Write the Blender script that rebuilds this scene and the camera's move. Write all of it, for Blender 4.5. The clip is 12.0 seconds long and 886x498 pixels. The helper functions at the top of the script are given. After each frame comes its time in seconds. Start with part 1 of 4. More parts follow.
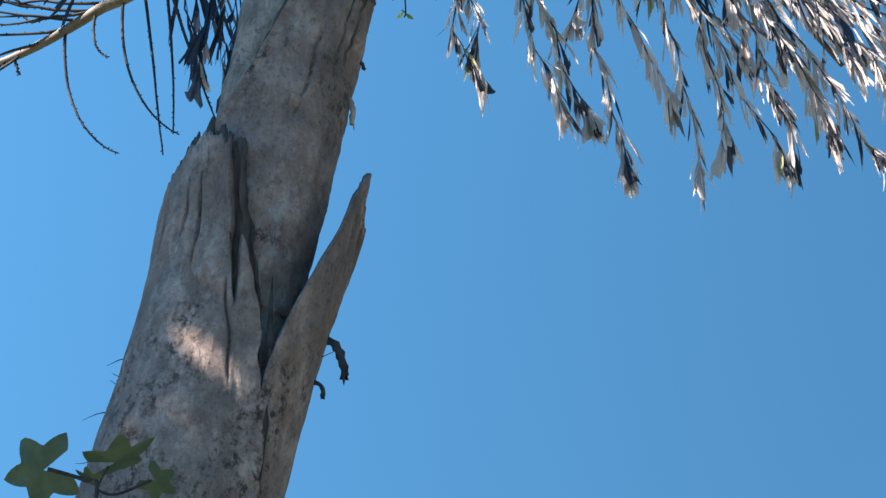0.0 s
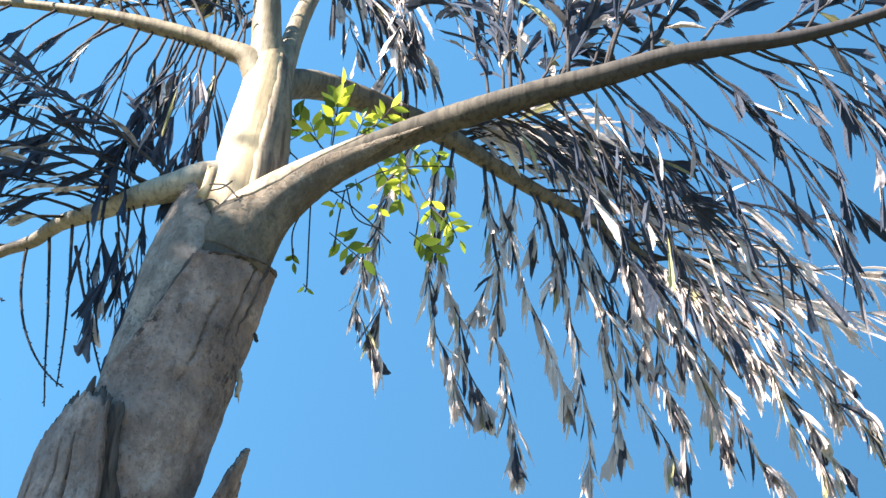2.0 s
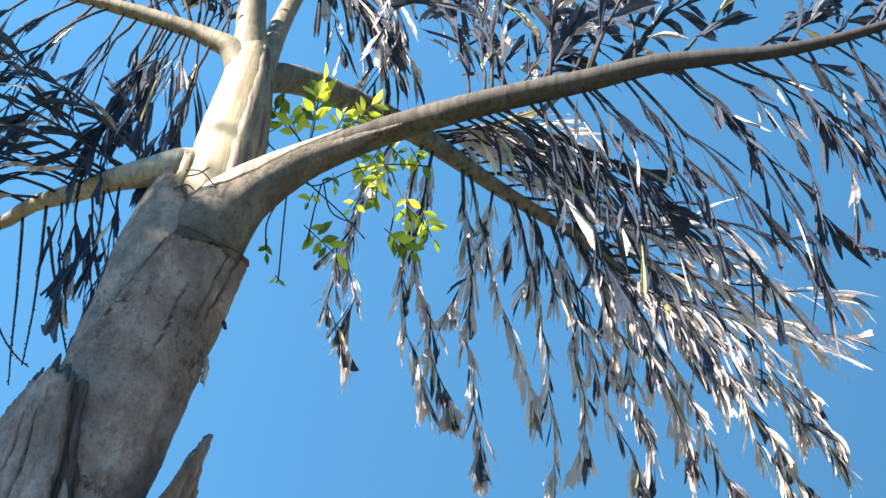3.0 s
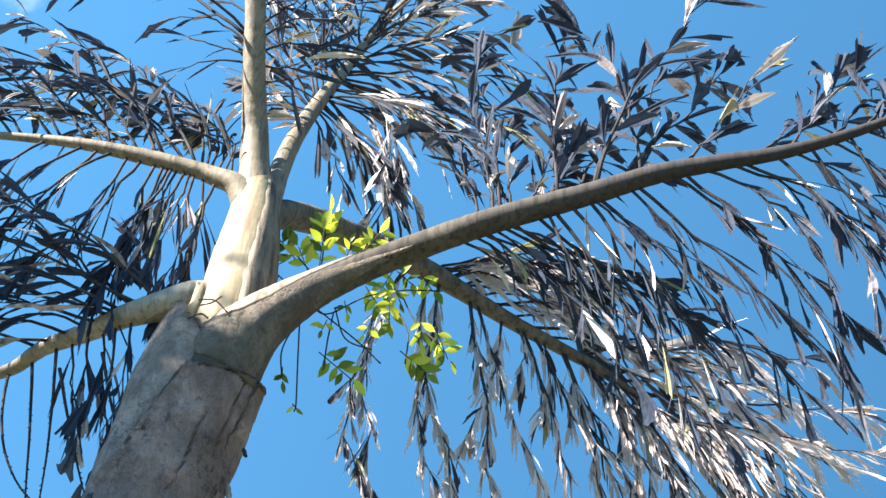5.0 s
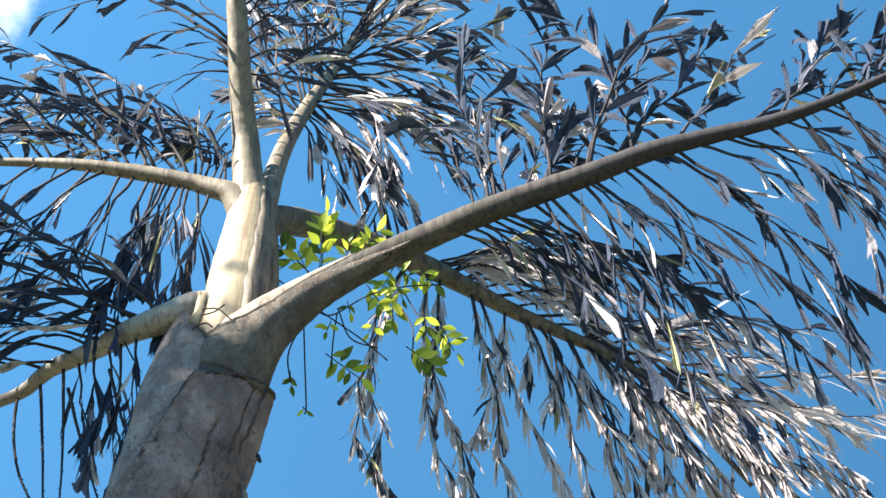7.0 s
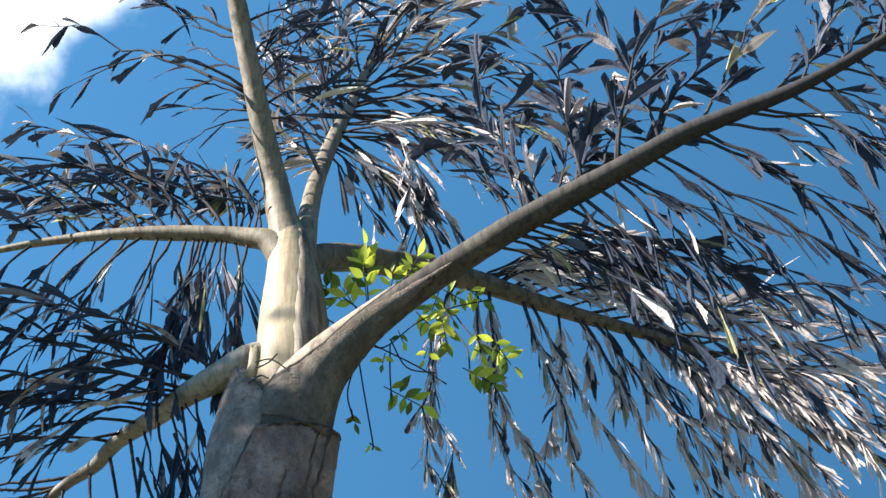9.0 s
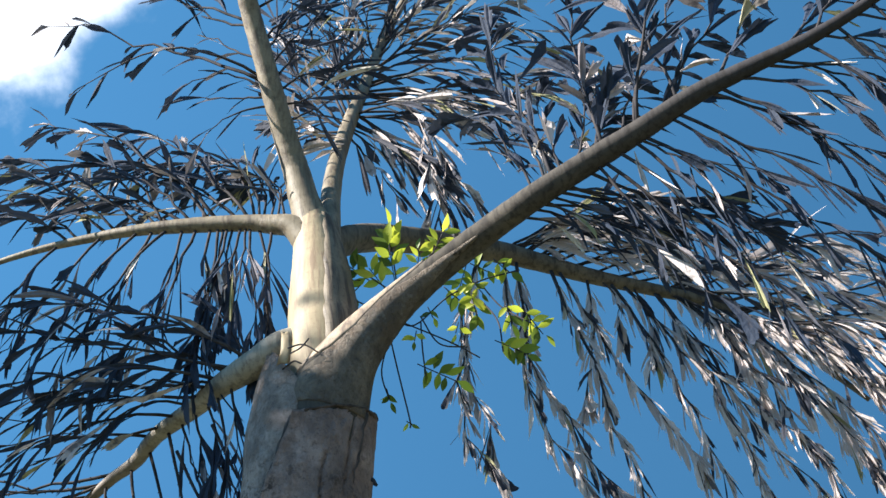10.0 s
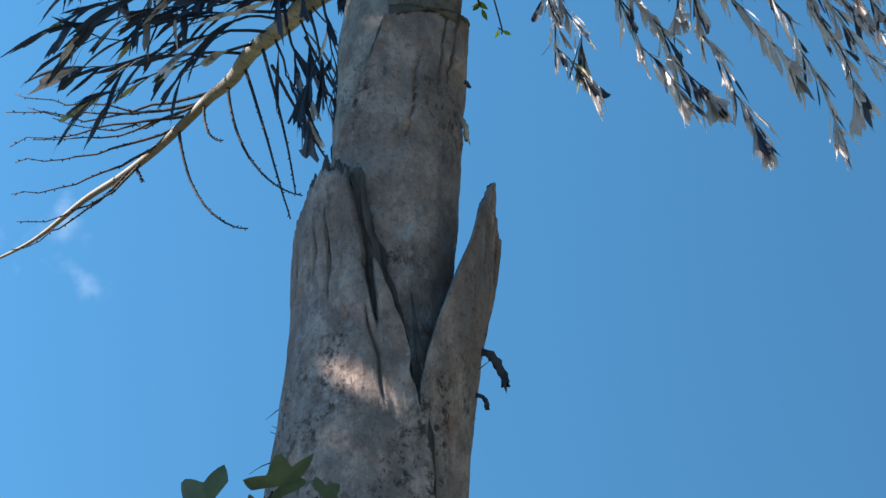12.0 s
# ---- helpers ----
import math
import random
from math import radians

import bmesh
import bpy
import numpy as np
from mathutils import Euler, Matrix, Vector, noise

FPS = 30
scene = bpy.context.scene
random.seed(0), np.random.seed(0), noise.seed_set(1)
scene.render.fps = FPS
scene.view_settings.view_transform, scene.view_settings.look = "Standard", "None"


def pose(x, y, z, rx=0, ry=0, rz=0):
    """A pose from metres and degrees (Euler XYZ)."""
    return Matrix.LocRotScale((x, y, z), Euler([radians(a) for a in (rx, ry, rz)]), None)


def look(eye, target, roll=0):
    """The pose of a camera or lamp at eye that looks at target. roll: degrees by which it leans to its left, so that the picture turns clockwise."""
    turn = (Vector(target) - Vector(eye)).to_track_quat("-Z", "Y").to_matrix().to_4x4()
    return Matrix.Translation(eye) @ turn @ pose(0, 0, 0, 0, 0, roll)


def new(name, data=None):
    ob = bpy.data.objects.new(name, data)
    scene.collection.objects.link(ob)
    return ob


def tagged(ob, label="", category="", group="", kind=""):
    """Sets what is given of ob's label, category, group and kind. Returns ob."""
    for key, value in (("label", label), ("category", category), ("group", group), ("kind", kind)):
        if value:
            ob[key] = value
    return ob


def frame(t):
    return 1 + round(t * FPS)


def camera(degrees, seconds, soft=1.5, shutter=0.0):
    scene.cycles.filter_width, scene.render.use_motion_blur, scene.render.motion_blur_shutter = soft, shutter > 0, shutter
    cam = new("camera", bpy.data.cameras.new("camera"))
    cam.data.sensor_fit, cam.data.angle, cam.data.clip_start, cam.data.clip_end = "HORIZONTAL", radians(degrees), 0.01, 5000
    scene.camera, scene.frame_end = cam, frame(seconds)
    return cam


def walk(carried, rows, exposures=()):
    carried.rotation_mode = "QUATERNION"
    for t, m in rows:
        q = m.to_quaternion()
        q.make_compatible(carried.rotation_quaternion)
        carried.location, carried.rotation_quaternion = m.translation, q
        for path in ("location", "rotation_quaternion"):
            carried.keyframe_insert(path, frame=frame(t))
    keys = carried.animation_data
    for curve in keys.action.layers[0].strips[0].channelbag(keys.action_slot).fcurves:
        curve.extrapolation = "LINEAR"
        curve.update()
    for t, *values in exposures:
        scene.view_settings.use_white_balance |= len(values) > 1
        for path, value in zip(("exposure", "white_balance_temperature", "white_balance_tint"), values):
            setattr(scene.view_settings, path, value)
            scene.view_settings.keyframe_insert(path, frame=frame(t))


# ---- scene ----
# time, eye x y z, turn to the left, tilt up, lean (degrees)
PATH = [
    (0.0, -0.086, -0.040, 1.651, -6.96, 26.97, 0.96),
    (0.5, -0.073, -0.068, 1.707, -6.99, 29.29, 1.65),
    (1.0, -0.046, -0.091, 1.743, -8.44, 30.64, 2.55),
    (1.5, -0.029, -0.094, 1.764, -8.97, 33.56, 3.62),
    (2.0, -0.007, -0.070, 1.732, -8.96, 35.65, 5.52),
    (2.5, -0.003, -0.056, 1.714, -9.06, 36.09, 6.59),
    (3.0, 0.017, -0.036, 1.688, -9.69, 36.76, 7.73),
    (3.5, 0.005, -0.037, 1.696, -9.80, 38.12, 7.69),
    (3.7, 0.009, -0.035, 1.698, -9.60, 39.24, 7.80),
    (5.3, -0.022, 0.111, 1.553, -9.90, 44.25, 4.04),
    (5.5, -0.023, 0.109, 1.551, -9.91, 44.10, 3.92),
    (6.0, -0.023, 0.111, 1.549, -9.75, 43.88, 2.75),
    (6.5, -0.020, 0.109, 1.547, -9.72, 43.93, 1.18),
    (7.0, -0.018, 0.114, 1.549, -9.99, 44.31, 0.29),
    (7.2, -0.016, 0.113, 1.550, -9.59, 44.38, 0.09),
    (8.8, 0.035, 0.080, 1.576, -6.56, 44.42, -4.78),
    (9.0, 0.018, 0.074, 1.590, -6.98, 44.09, -6.18),
    (9.5, 0.023, 0.075, 1.593, -6.16, 43.40, -8.93),
    (10.0, 0.019, 0.077, 1.594, -5.59, 43.31, -9.06),
    (10.5, 0.025, 0.083, 1.583, -4.59, 43.22, -8.26),
    (11.0, 0.028, 0.068, 1.582, -3.90, 40.77, -7.99),
    (11.5, 0.013, 0.088, 1.553, -2.05, 37.05, -7.26),
    (12.0, -0.015, 0.160, 1.460, 0.00, 33.01, -7.00),
]
cam = camera(30.47, 12.0)


def heading(turn, tilt):
    y, p = radians(turn), radians(tilt)
    return Vector((-math.sin(y) * math.cos(p), math.cos(y) * math.cos(p), math.sin(p)))


walk(cam, [(t, look((x, y, z), Vector((x, y, z)) + heading(turn, tilt), lean)) for t, x, y, z, turn, tilt, lean in PATH],
     exposures=[(0.0, 1.97, 6550, 11), (0.5, 2.06, 6600, 11), (1.0, 2.1, 6700, 12), (1.5, 2.42, 7000, 12), (2.5, 2.44, 6950, 12), (3.0, 2.26, 6800, 11), (3.7, 2.40, 6850, 11), (5.3, 2.2, 6580, 10), (7.2, 2.04, 6530, 10), (8.8, 1.64, 6430, 10), (9.5, 1.64, 6430, 10),
                (10.0, 1.56, 6430, 10), (10.5, 1.29, 6430, 10), (11.0, 1.54, 6500, 10), (11.5, 2.07, 6700, 10), (12.0, 1.76, 6500, 10)])

# ---- light ----
SUN_AT = Vector((-0.74, -0.22, 0.62)).normalized()
world = bpy.data.worlds.new("sky")
scene.world = world
world.use_nodes = True
wn, wl = world.node_tree.nodes, world.node_tree.links
sky = wn.new("ShaderNodeTexSky")
sky.sky_type = "NISHITA"
sky.sun_disc = False
sky.sun_elevation = math.asin(SUN_AT.z)
sky.sun_rotation = math.atan2(SUN_AT.x, SUN_AT.y)
sky.altitude = 2500
sky.air_density, sky.dust_density, sky.ozone_density = 1.0, 0.0, 2.0
wn["Background"].inputs["Strength"].default_value = 0.095

# scattered cumulus over the blue
CLOUD_AT = Vector((-0.208, 0.530, 0.822)).normalized()
wc = wn.new("ShaderNodeTexCoord")
puff = wn.new("ShaderNodeTexNoise")
puff.inputs["Scale"].default_value, puff.inputs["Detail"].default_value = 11.0, 10.0
puff.inputs["Roughness"].default_value = 0.55
spread = wn.new("ShaderNodeVectorMath")
spread.operation = "DISTANCE"
spread.inputs[1].default_value = CLOUD_AT
near = wn.new("ShaderNodeMapRange")
near.inputs["From Min"].default_value, near.inputs["From Max"].default_value = 0.097, 0.197
near.inputs["To Min"].default_value, near.inputs["To Max"].default_value = 0.45, -0.55
total = wn.new("ShaderNodeMath")
total.operation = "ADD"
cover = wn.new("ShaderNodeMapRange")
cover.interpolation_type = "SMOOTHSTEP"
cover.inputs["From Min"].default_value, cover.inputs["From Max"].default_value = 0.47, 0.92
blend = wn.new("ShaderNodeMix")
blend.data_type = "RGBA"
blend.inputs["B"].default_value = (9.0, 9.2, 9.6, 1)
wl.new(wc.outputs["Generated"], puff.inputs["Vector"])
wl.new(wc.outputs["Generated"], spread.inputs[0])
wl.new(spread.outputs["Value"], near.inputs["Value"])
wl.new(puff.outputs["Fac"], total.inputs[0])
wl.new(near.outputs["Result"], total.inputs[1])
wl.new(total.outputs["Value"], cover.inputs["Value"])
wisp_at = wn.new("ShaderNodeVectorMath")
wisp_at.operation = "DISTANCE"
wisp_at.inputs[1].default_value = Vector((-0.222, 0.803, 0.553)).normalized()
wisp_near = wn.new("ShaderNodeMapRange")
wisp_near.inputs["From Max"].default_value, wisp_near.inputs["To Min"].default_value, wisp_near.inputs["To Max"].default_value = 0.11, 0.14, -0.25
wisp = wn.new("ShaderNodeTexNoise")
wisp.inputs["Scale"].default_value, wisp.inputs["Detail"].default_value = 26.0, 9.0
wisp_sum = wn.new("ShaderNodeMath")
wisp_cover = wn.new("ShaderNodeMapRange")
wisp_cover.interpolation_type = "SMOOTHSTEP"
wisp_cover.inputs["From Min"].default_value, wisp_cover.inputs["From Max"].default_value, wisp_cover.inputs["To Max"].default_value = 0.58, 0.86, 0.09
most = wn.new("ShaderNodeMath")
most.operation = "MAXIMUM"
wl.new(wc.outputs["Generated"], wisp_at.inputs[0])
wl.new(wc.outputs["Generated"], wisp.inputs["Vector"])
wl.new(wisp_at.outputs["Value"], wisp_near.inputs["Value"])
wl.new(wisp.outputs["Fac"], wisp_sum.inputs[0])
wl.new(wisp_near.outputs["Result"], wisp_sum.inputs[1])
wl.new(wisp_sum.outputs["Value"], wisp_cover.inputs["Value"])
wl.new(cover.outputs["Result"], most.inputs[0])
wl.new(wisp_cover.outputs["Result"], most.inputs[1])
wl.new(most.outputs["Value"], blend.inputs["Factor"])
deep = wn.new("ShaderNodeHueSaturation")
deep.inputs["Saturation"].default_value, deep.inputs["Hue"].default_value = 1.2, 0.482
lift = wn.new("ShaderNodeVectorMath")
lift.inputs[1].default_value = (0, 0, 0.45)
level = wn.new("ShaderNodeVectorMath")
level.operation = "NORMALIZE"
wl.new(wc.outputs["Generated"], lift.inputs[0])
wl.new(lift.outputs["Vector"], level.inputs[0])
wl.new(level.outputs["Vector"], sky.inputs["Vector"])
wl.new(sky.outputs["Color"], deep.inputs["Color"])
# clearer blue away from the sun, paler towards it
sunward = wn.new("ShaderNodeVectorMath")
sunward.operation = "DOT_PRODUCT"
sunward.inputs[1].default_value = SUN_AT
haze = wn.new("ShaderNodeMapRange")
haze.inputs["From Min"].default_value, haze.inputs["From Max"].default_value = -0.25, 0.55
haze.inputs["To Min"].default_value, haze.inputs["To Max"].default_value = 0.76, 1.28
hazed = wn.new("ShaderNodeVectorMath")
hazed.operation = "SCALE"
wl.new(wc.outputs["Generated"], sunward.inputs[0])
wl.new(sunward.outputs["Value"], haze.inputs["Value"])
wl.new(deep.outputs["Color"], hazed.inputs[0])
wl.new(haze.outputs["Result"], hazed.inputs["Scale"])
wl.new(hazed.outputs["Vector"], blend.inputs["A"])
wl.new(blend.outputs["Result"], wn["Background"].inputs["Color"])

sun = new("sun", bpy.data.lights.new("sun", "SUN"))
sun.data.energy, sun.data.angle, sun.data.color = 5.0, radians(0.53), (1.0, 0.95, 0.88)
sun.matrix_world = look(SUN_AT * 50, (0, 0, 0))


# ---- materials ----
class Mat:
    """A node material with a few shorthands."""

    def __init__(self, name, rough=0.8, spec=0.3):
        self.m = bpy.data.materials.new(name)
        self.m.use_nodes = True
        self.n, self.l = self.m.node_tree.nodes, self.m.node_tree.links
        self.b = self.n["Principled BSDF"]
        self.b.inputs["Roughness"].default_value = rough
        self.b.inputs["Specular IOR Level"].default_value = spec
        self.co = self.n.new("ShaderNodeTexCoord").outputs["Object"]

    def noise(self, scale, stretch=(1, 1, 1), detail=4, rough=0.6):
        mp, tx = self.n.new("ShaderNodeMapping"), self.n.new("ShaderNodeTexNoise")
        mp.inputs["Scale"].default_value = stretch
        tx.inputs["Scale"].default_value, tx.inputs["Detail"].default_value, tx.inputs["Roughness"].default_value = scale, detail, rough
        self.l.new(self.co, mp.inputs["Vector"])
        self.l.new(mp.outputs["Vector"], tx.inputs["Vector"])
        return tx.outputs["Fac"]

    def ramp(self, value, *stops):
        r = self.n.new("ShaderNodeValToRGB")
        while len(r.color_ramp.elements) < len(stops):
            r.color_ramp.elements.new(0.5)
        for e, (at, c) in zip(r.color_ramp.elements, stops):
            e.position, e.color = at, (*c, 1) if len(c) == 3 else c
        self.l.new(value, r.inputs["Fac"])
        return r.outputs["Color"]

    def mix(self, fac, a, b, how="MIX"):
        x = self.n.new("ShaderNodeMix")
        x.data_type, x.blend_type = "RGBA", how
        for key, v in (("Factor", fac), ("A", a), ("B", b)):
            if isinstance(v, tuple):
                x.inputs[key].default_value = (*v, 1)
            elif isinstance(v, (int, float)):
                x.inputs[key].default_value = v
            else:
                self.l.new(v, x.inputs[key])
        return x.outputs["Result"]

    def colour(self, c):
        if isinstance(c, tuple):
            self.b.inputs["Base Color"].default_value = (*c, 1)
        else:
            self.l.new(c, self.b.inputs["Base Color"])
        return self

    def bump(self, height, strength=0.4, metres=0.004):
        b = self.n.new("ShaderNodeBump")
        b.inputs["Strength"].default_value, b.inputs["Distance"].default_value = strength, metres
        self.l.new(height, b.inputs["Height"])
        self.l.new(b.outputs["Normal"], self.b.inputs["Normal"])
        return self

    def add(self, a, b, k=0.5):
        x = self.n.new("ShaderNodeMath")
        x.operation, x.inputs[2].default_value = "MULTIPLY_ADD", 0
        x.inputs[1].default_value = k
        self.l.new(b, x.inputs[0])
        self.l.new(a, x.inputs[2])
        return x.outputs["Value"]

    def glow_through(self, share, tint):
        """Light that passes through a thin leaf."""
        t, mx = self.n.new("ShaderNodeBsdfTranslucent"), self.n.new("ShaderNodeMixShader")
        if isinstance(tint, tuple):
            t.inputs["Color"].default_value = (*tint, 1)
        else:
            self.l.new(tint, t.inputs["Color"])
        mx.inputs["Fac"].default_value = share
        self.l.new(self.b.outputs["BSDF"], mx.inputs[1])
        self.l.new(t.outputs["BSDF"], mx.inputs[2])
        self.l.new(mx.outputs["Shader"], self.n["Material Output"].inputs["Surface"])
        return self

    def island(self):
        return self.n.new("ShaderNodeNewGeometry").outputs["Random Per Island"]

    def each(self):
        return self.n.new("ShaderNodeObjectInfo").outputs["Random"]


def bark_material(name, light, dark, pale):
    k = Mat(name, 0.88, 0.2)
    broad = k.noise(6, (1, 1, 0.6), 5, 0.6)
    blotch = k.noise(22, (1, 1, 0.75), 8, 0.72)
    fibre = k.noise(90, (1, 1, 0.10), 5, 0.7)
    pits = k.noise(150, (1, 1, 0.8), 4, 0.75)
    speck = k.noise(60, (1, 1, 0.8), 6, 0.75)
    # dark algae thickens towards the foot
    height, foot_of = k.n.new("ShaderNodeSeparateXYZ"), k.n.new("ShaderNodeMapRange")
    k.l.new(k.co, height.inputs["Vector"])
    k.l.new(height.outputs["Z"], foot_of.inputs["Value"])
    foot_of.inputs["From Min"].default_value, foot_of.inputs["From Max"].default_value = 2.35, 2.8
    foot_of.inputs["To Min"].default_value, foot_of.inputs["To Max"].default_value = 0.19, 0.0
    patch = k.add(k.noise(6, (1, 1, 0.8), 4, 0.55), foot_of.outputs["Result"], 1.0)
    lichen = k.noise(38, (1, 1, 0.7), 6, 0.7)
    spread = k.noise(4.5, (1, 1, 0.8), 2, 0.5)
    deep = tuple(v * 0.28 for v in dark)
    c = k.mix(k.ramp(blotch, (0.40, (0, 0, 0)), (0.60, (1, 1, 1))), dark, light)
    c = k.mix(k.ramp(broad, (0.40, (0.7,) * 3), (0.58, (0,) * 3)), c, tuple(v * 0.75 for v in dark))
    warm = k.noise(13, (1, 1, 0.5), 6, 0.7)
    c = k.mix(k.ramp(warm, (0.55, (0,) * 3), (0.68, (0.45,) * 3)), c, (light[0] * 0.85, light[1] * 0.68, light[2] * 0.55))
    crease = k.noise(40, (1, 1, 1.5), 6, 0.7)
    c = k.mix(k.ramp(crease, (0.34, (0.4,) * 3), (0.45, (0,) * 3)), c, deep)
    c = k.mix(k.ramp(fibre, (0.36, (0.35,) * 3), (0.56, (0,) * 3)), c, dark)
    c = k.mix(k.ramp(pits, (0.34, (0.5,) * 3), (0.46, (0,) * 3)), c, deep)
    # dark spots: stains, with leaf-shadow dapple painted in
    spots = k.mix(1.0, k.ramp(speck, (0.50, (0,) * 3), (0.60, (1,) * 3)), k.ramp(patch, (0.53, (0,) * 3), (0.62, (0.95,) * 3)), "MULTIPLY")
    c = k.mix(spots, c, deep)
    flakes = k.mix(1.0, k.ramp(lichen, (0.54, (0,) * 3), (0.62, (0.5,) * 3)), k.ramp(spread, (0.50, (0,) * 3), (0.60, (1,) * 3)), "MULTIPLY")
    c = k.mix(flakes, c, pale)
    k.colour(c).bump(k.add(k.add(k.add(k.add(fibre, speck, 0.9), blotch, 1.3), pits, 0.9), crease, 1.0), 1.0, 0.010)
    return k.m


BARK = bark_material("grey_sheath_bark", (0.60, 0.475, 0.40), (0.285, 0.225, 0.19), (0.56, 0.50, 0.45))
NECK = bark_material("frond_base_bark", (0.34, 0.276, 0.212), (0.16, 0.13, 0.102), (0.38, 0.345, 0.29))
SHEATH = bark_material("weathered_leaf_sheath", (0.67, 0.485, 0.41), (0.305, 0.218, 0.187), (0.60, 0.54, 0.51))


def stalk_material(name, pale, green, scurf, amount, rough=0.6, spec=0.3, aged=None):
    """Smooth stalk with streaks and scurf; aged: from and to x, between which it turns to a dry brown."""
    k = Mat(name, rough, spec)
    streak = k.noise(75, (1, 1, 0.06), 5, 0.65)
    blotch = k.noise(14, (1, 1, 1), 5, 0.6)
    speck = k.noise(130, (1, 1, 1), 4, 0.7)
    c = k.mix(k.ramp(blotch, (0.38, (0, 0, 0)), (0.62, (1, 1, 1))), green, pale)
    if aged:
        place, turned = k.n.new("ShaderNodeSeparateXYZ"), k.n.new("ShaderNodeMapRange")
        k.l.new(k.co, place.inputs["Vector"])
        k.l.new(place.outputs["X"], turned.inputs["Value"])
        turned.inputs["From Min"].default_value, turned.inputs["From Max"].default_value = aged[0], aged[1]
        c = k.mix(turned.outputs["Result"], c, aged[2])
    c = k.mix(k.ramp(streak, (0.47, (0,) * 3), (0.62, (amount,) * 3)), c, scurf)
    c = k.mix(k.ramp(speck, (0.55, (0,) * 3), (0.70, (amount * 0.8,) * 3)), c, scurf)
    k.colour(c).bump(k.add(k.add(streak, blotch, 0.5), speck, 0.4), 0.4, 0.003)
    return k.m


CREAM = stalk_material("cream_crown_shaft", (0.40, 0.315, 0.195), (0.32, 0.252, 0.15), (0.24, 0.165, 0.105), 0.85)
STALK = stalk_material("scurfy_green_stalk", (0.36, 0.32, 0.25), (0.265, 0.235, 0.18), (0.10, 0.08, 0.06), 0.6, aged=(-0.30, -0.48, (0.17, 0.135, 0.105)))
TAN = stalk_material("tan_stalk", (0.26, 0.212, 0.145), (0.185, 0.152, 0.10), (0.09, 0.068, 0.05), 0.8)
# brown sheath colour, with the shaft's shaded side painted into it
UMBER = stalk_material("umber_shade_side_sheath", (0.23, 0.182, 0.125), (0.16, 0.128, 0.088), (0.055, 0.042, 0.034), 0.9)
BONE = stalk_material("bleached_dry_leaf", (0.66, 0.575, 0.52), (0.50, 0.43, 0.385), (0.16, 0.135, 0.125), 0.6, 0.8, 0.1)
BROWN = stalk_material("grey_brown_stalk", (0.115, 0.098, 0.076), (0.078, 0.067, 0.054), (0.030, 0.026, 0.024), 0.7, 0.8, 0.15, (0.28, 0.85, (0.044, 0.041, 0.044)))
OLIVE = stalk_material("olive_brown_stalk", (0.20, 0.165, 0.120), (0.125, 0.105, 0.078), (0.045, 0.037, 0.031), 0.7, 0.75, 0.2)
FRAY = stalk_material("frayed_pale_sheath", (0.44, 0.335, 0.235), (0.33, 0.248, 0.172), (0.13, 0.098, 0.075), 0.85)


def dry_leaf_material(name, random_from, dark, stained=0.40, thin=0.12, shade_tones=((0.040, 0.046, 0.064), (0.056, 0.060, 0.078), (0.078, 0.081, 0.102))):
    """Withered leaflets: a share painted shade-dark, the rest sunlit pale, a few still green."""
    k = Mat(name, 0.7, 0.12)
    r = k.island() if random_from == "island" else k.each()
    c = k.ramp(r, (0.0, shade_tones[0]), (dark * 0.7, shade_tones[1]), (dark * 0.93, shade_tones[2]), (dark * 1.04, (0.46, 0.395, 0.38)), (0.955, (0.78, 0.69, 0.65)), (0.985, (0.33, 0.31, 0.16)))
    grain = k.noise(110, (1, 1, 1), 4, 0.7)
    stain = k.noise(35, (1, 1, 1), 3, 0.6)
    c = k.mix(k.ramp(stain, (stained - 0.06, (0.75,) * 3), (stained + 0.06, (0,) * 3)), c, (0.045, 0.047, 0.058))
    c = k.mix(k.ramp(grain, (0.57, (0,) * 3), (0.74, (0.2,) * 3)), c, (0.22, 0.21, 0.22))
    k.colour(c).bump(k.add(grain, stain, 1.0), 0.6, 0.003).glow_through(thin, c)
    return k.m


# mixed, sunlit and shaded copies of one dry leaf; the light is in the colour
DRY = dry_leaf_material("withered_leaflet", "island", 0.58)
SUNLIT_DRY = dry_leaf_material("sunlit_leaflet", "island", 0.25, 0.30, 0.34)
# blue-dark leaf tones that stand for shade lit by the sky
SHADE_BLUES = ((0.029, 0.042, 0.068), (0.040, 0.052, 0.080), (0.060, 0.070, 0.098))
SHADED_DRY = dry_leaf_material("shaded_leaflet", "island", 0.87, shade_tones=SHADE_BLUES)
SHADED_DRY_ONE = dry_leaf_material("shaded_leaflet_single", "each", 0.87, shade_tones=SHADE_BLUES)

k = Mat("brown_dry_rib", 0.8, 0.12)
k.colour(k.ramp(k.noise(40), (0.35, (0.028, 0.026, 0.028)), (0.7, (0.075, 0.066, 0.066))))
RIB = k.m

k = Mat("fresh_green_leaf", 0.45, 0.4)
# darker greens of the random range are painted for leaves in shade
leaf_tint_and_shade = k.ramp(k.each(), (0.0, (0.085, 0.135, 0.028)), (0.34, (0.22, 0.29, 0.035)), (0.58, (0.47, 0.53, 0.05)), (1.0, (0.68, 0.70, 0.09)))
k.colour(leaf_tint_and_shade).bump(k.noise(120), 0.3, 0.002).glow_through(0.5, leaf_tint_and_shade)
GREEN = k.m

k = Mat("dull_green_leaf", 0.5, 0.35)
dull = k.ramp(k.noise(30), (0.35, (0.06, 0.085, 0.045)), (0.65, (0.10, 0.13, 0.065)))
k.colour(dull).glow_through(0.25, dull)
DULL = k.m

k = Mat("grass_and_soil", 0.95, 0.1)
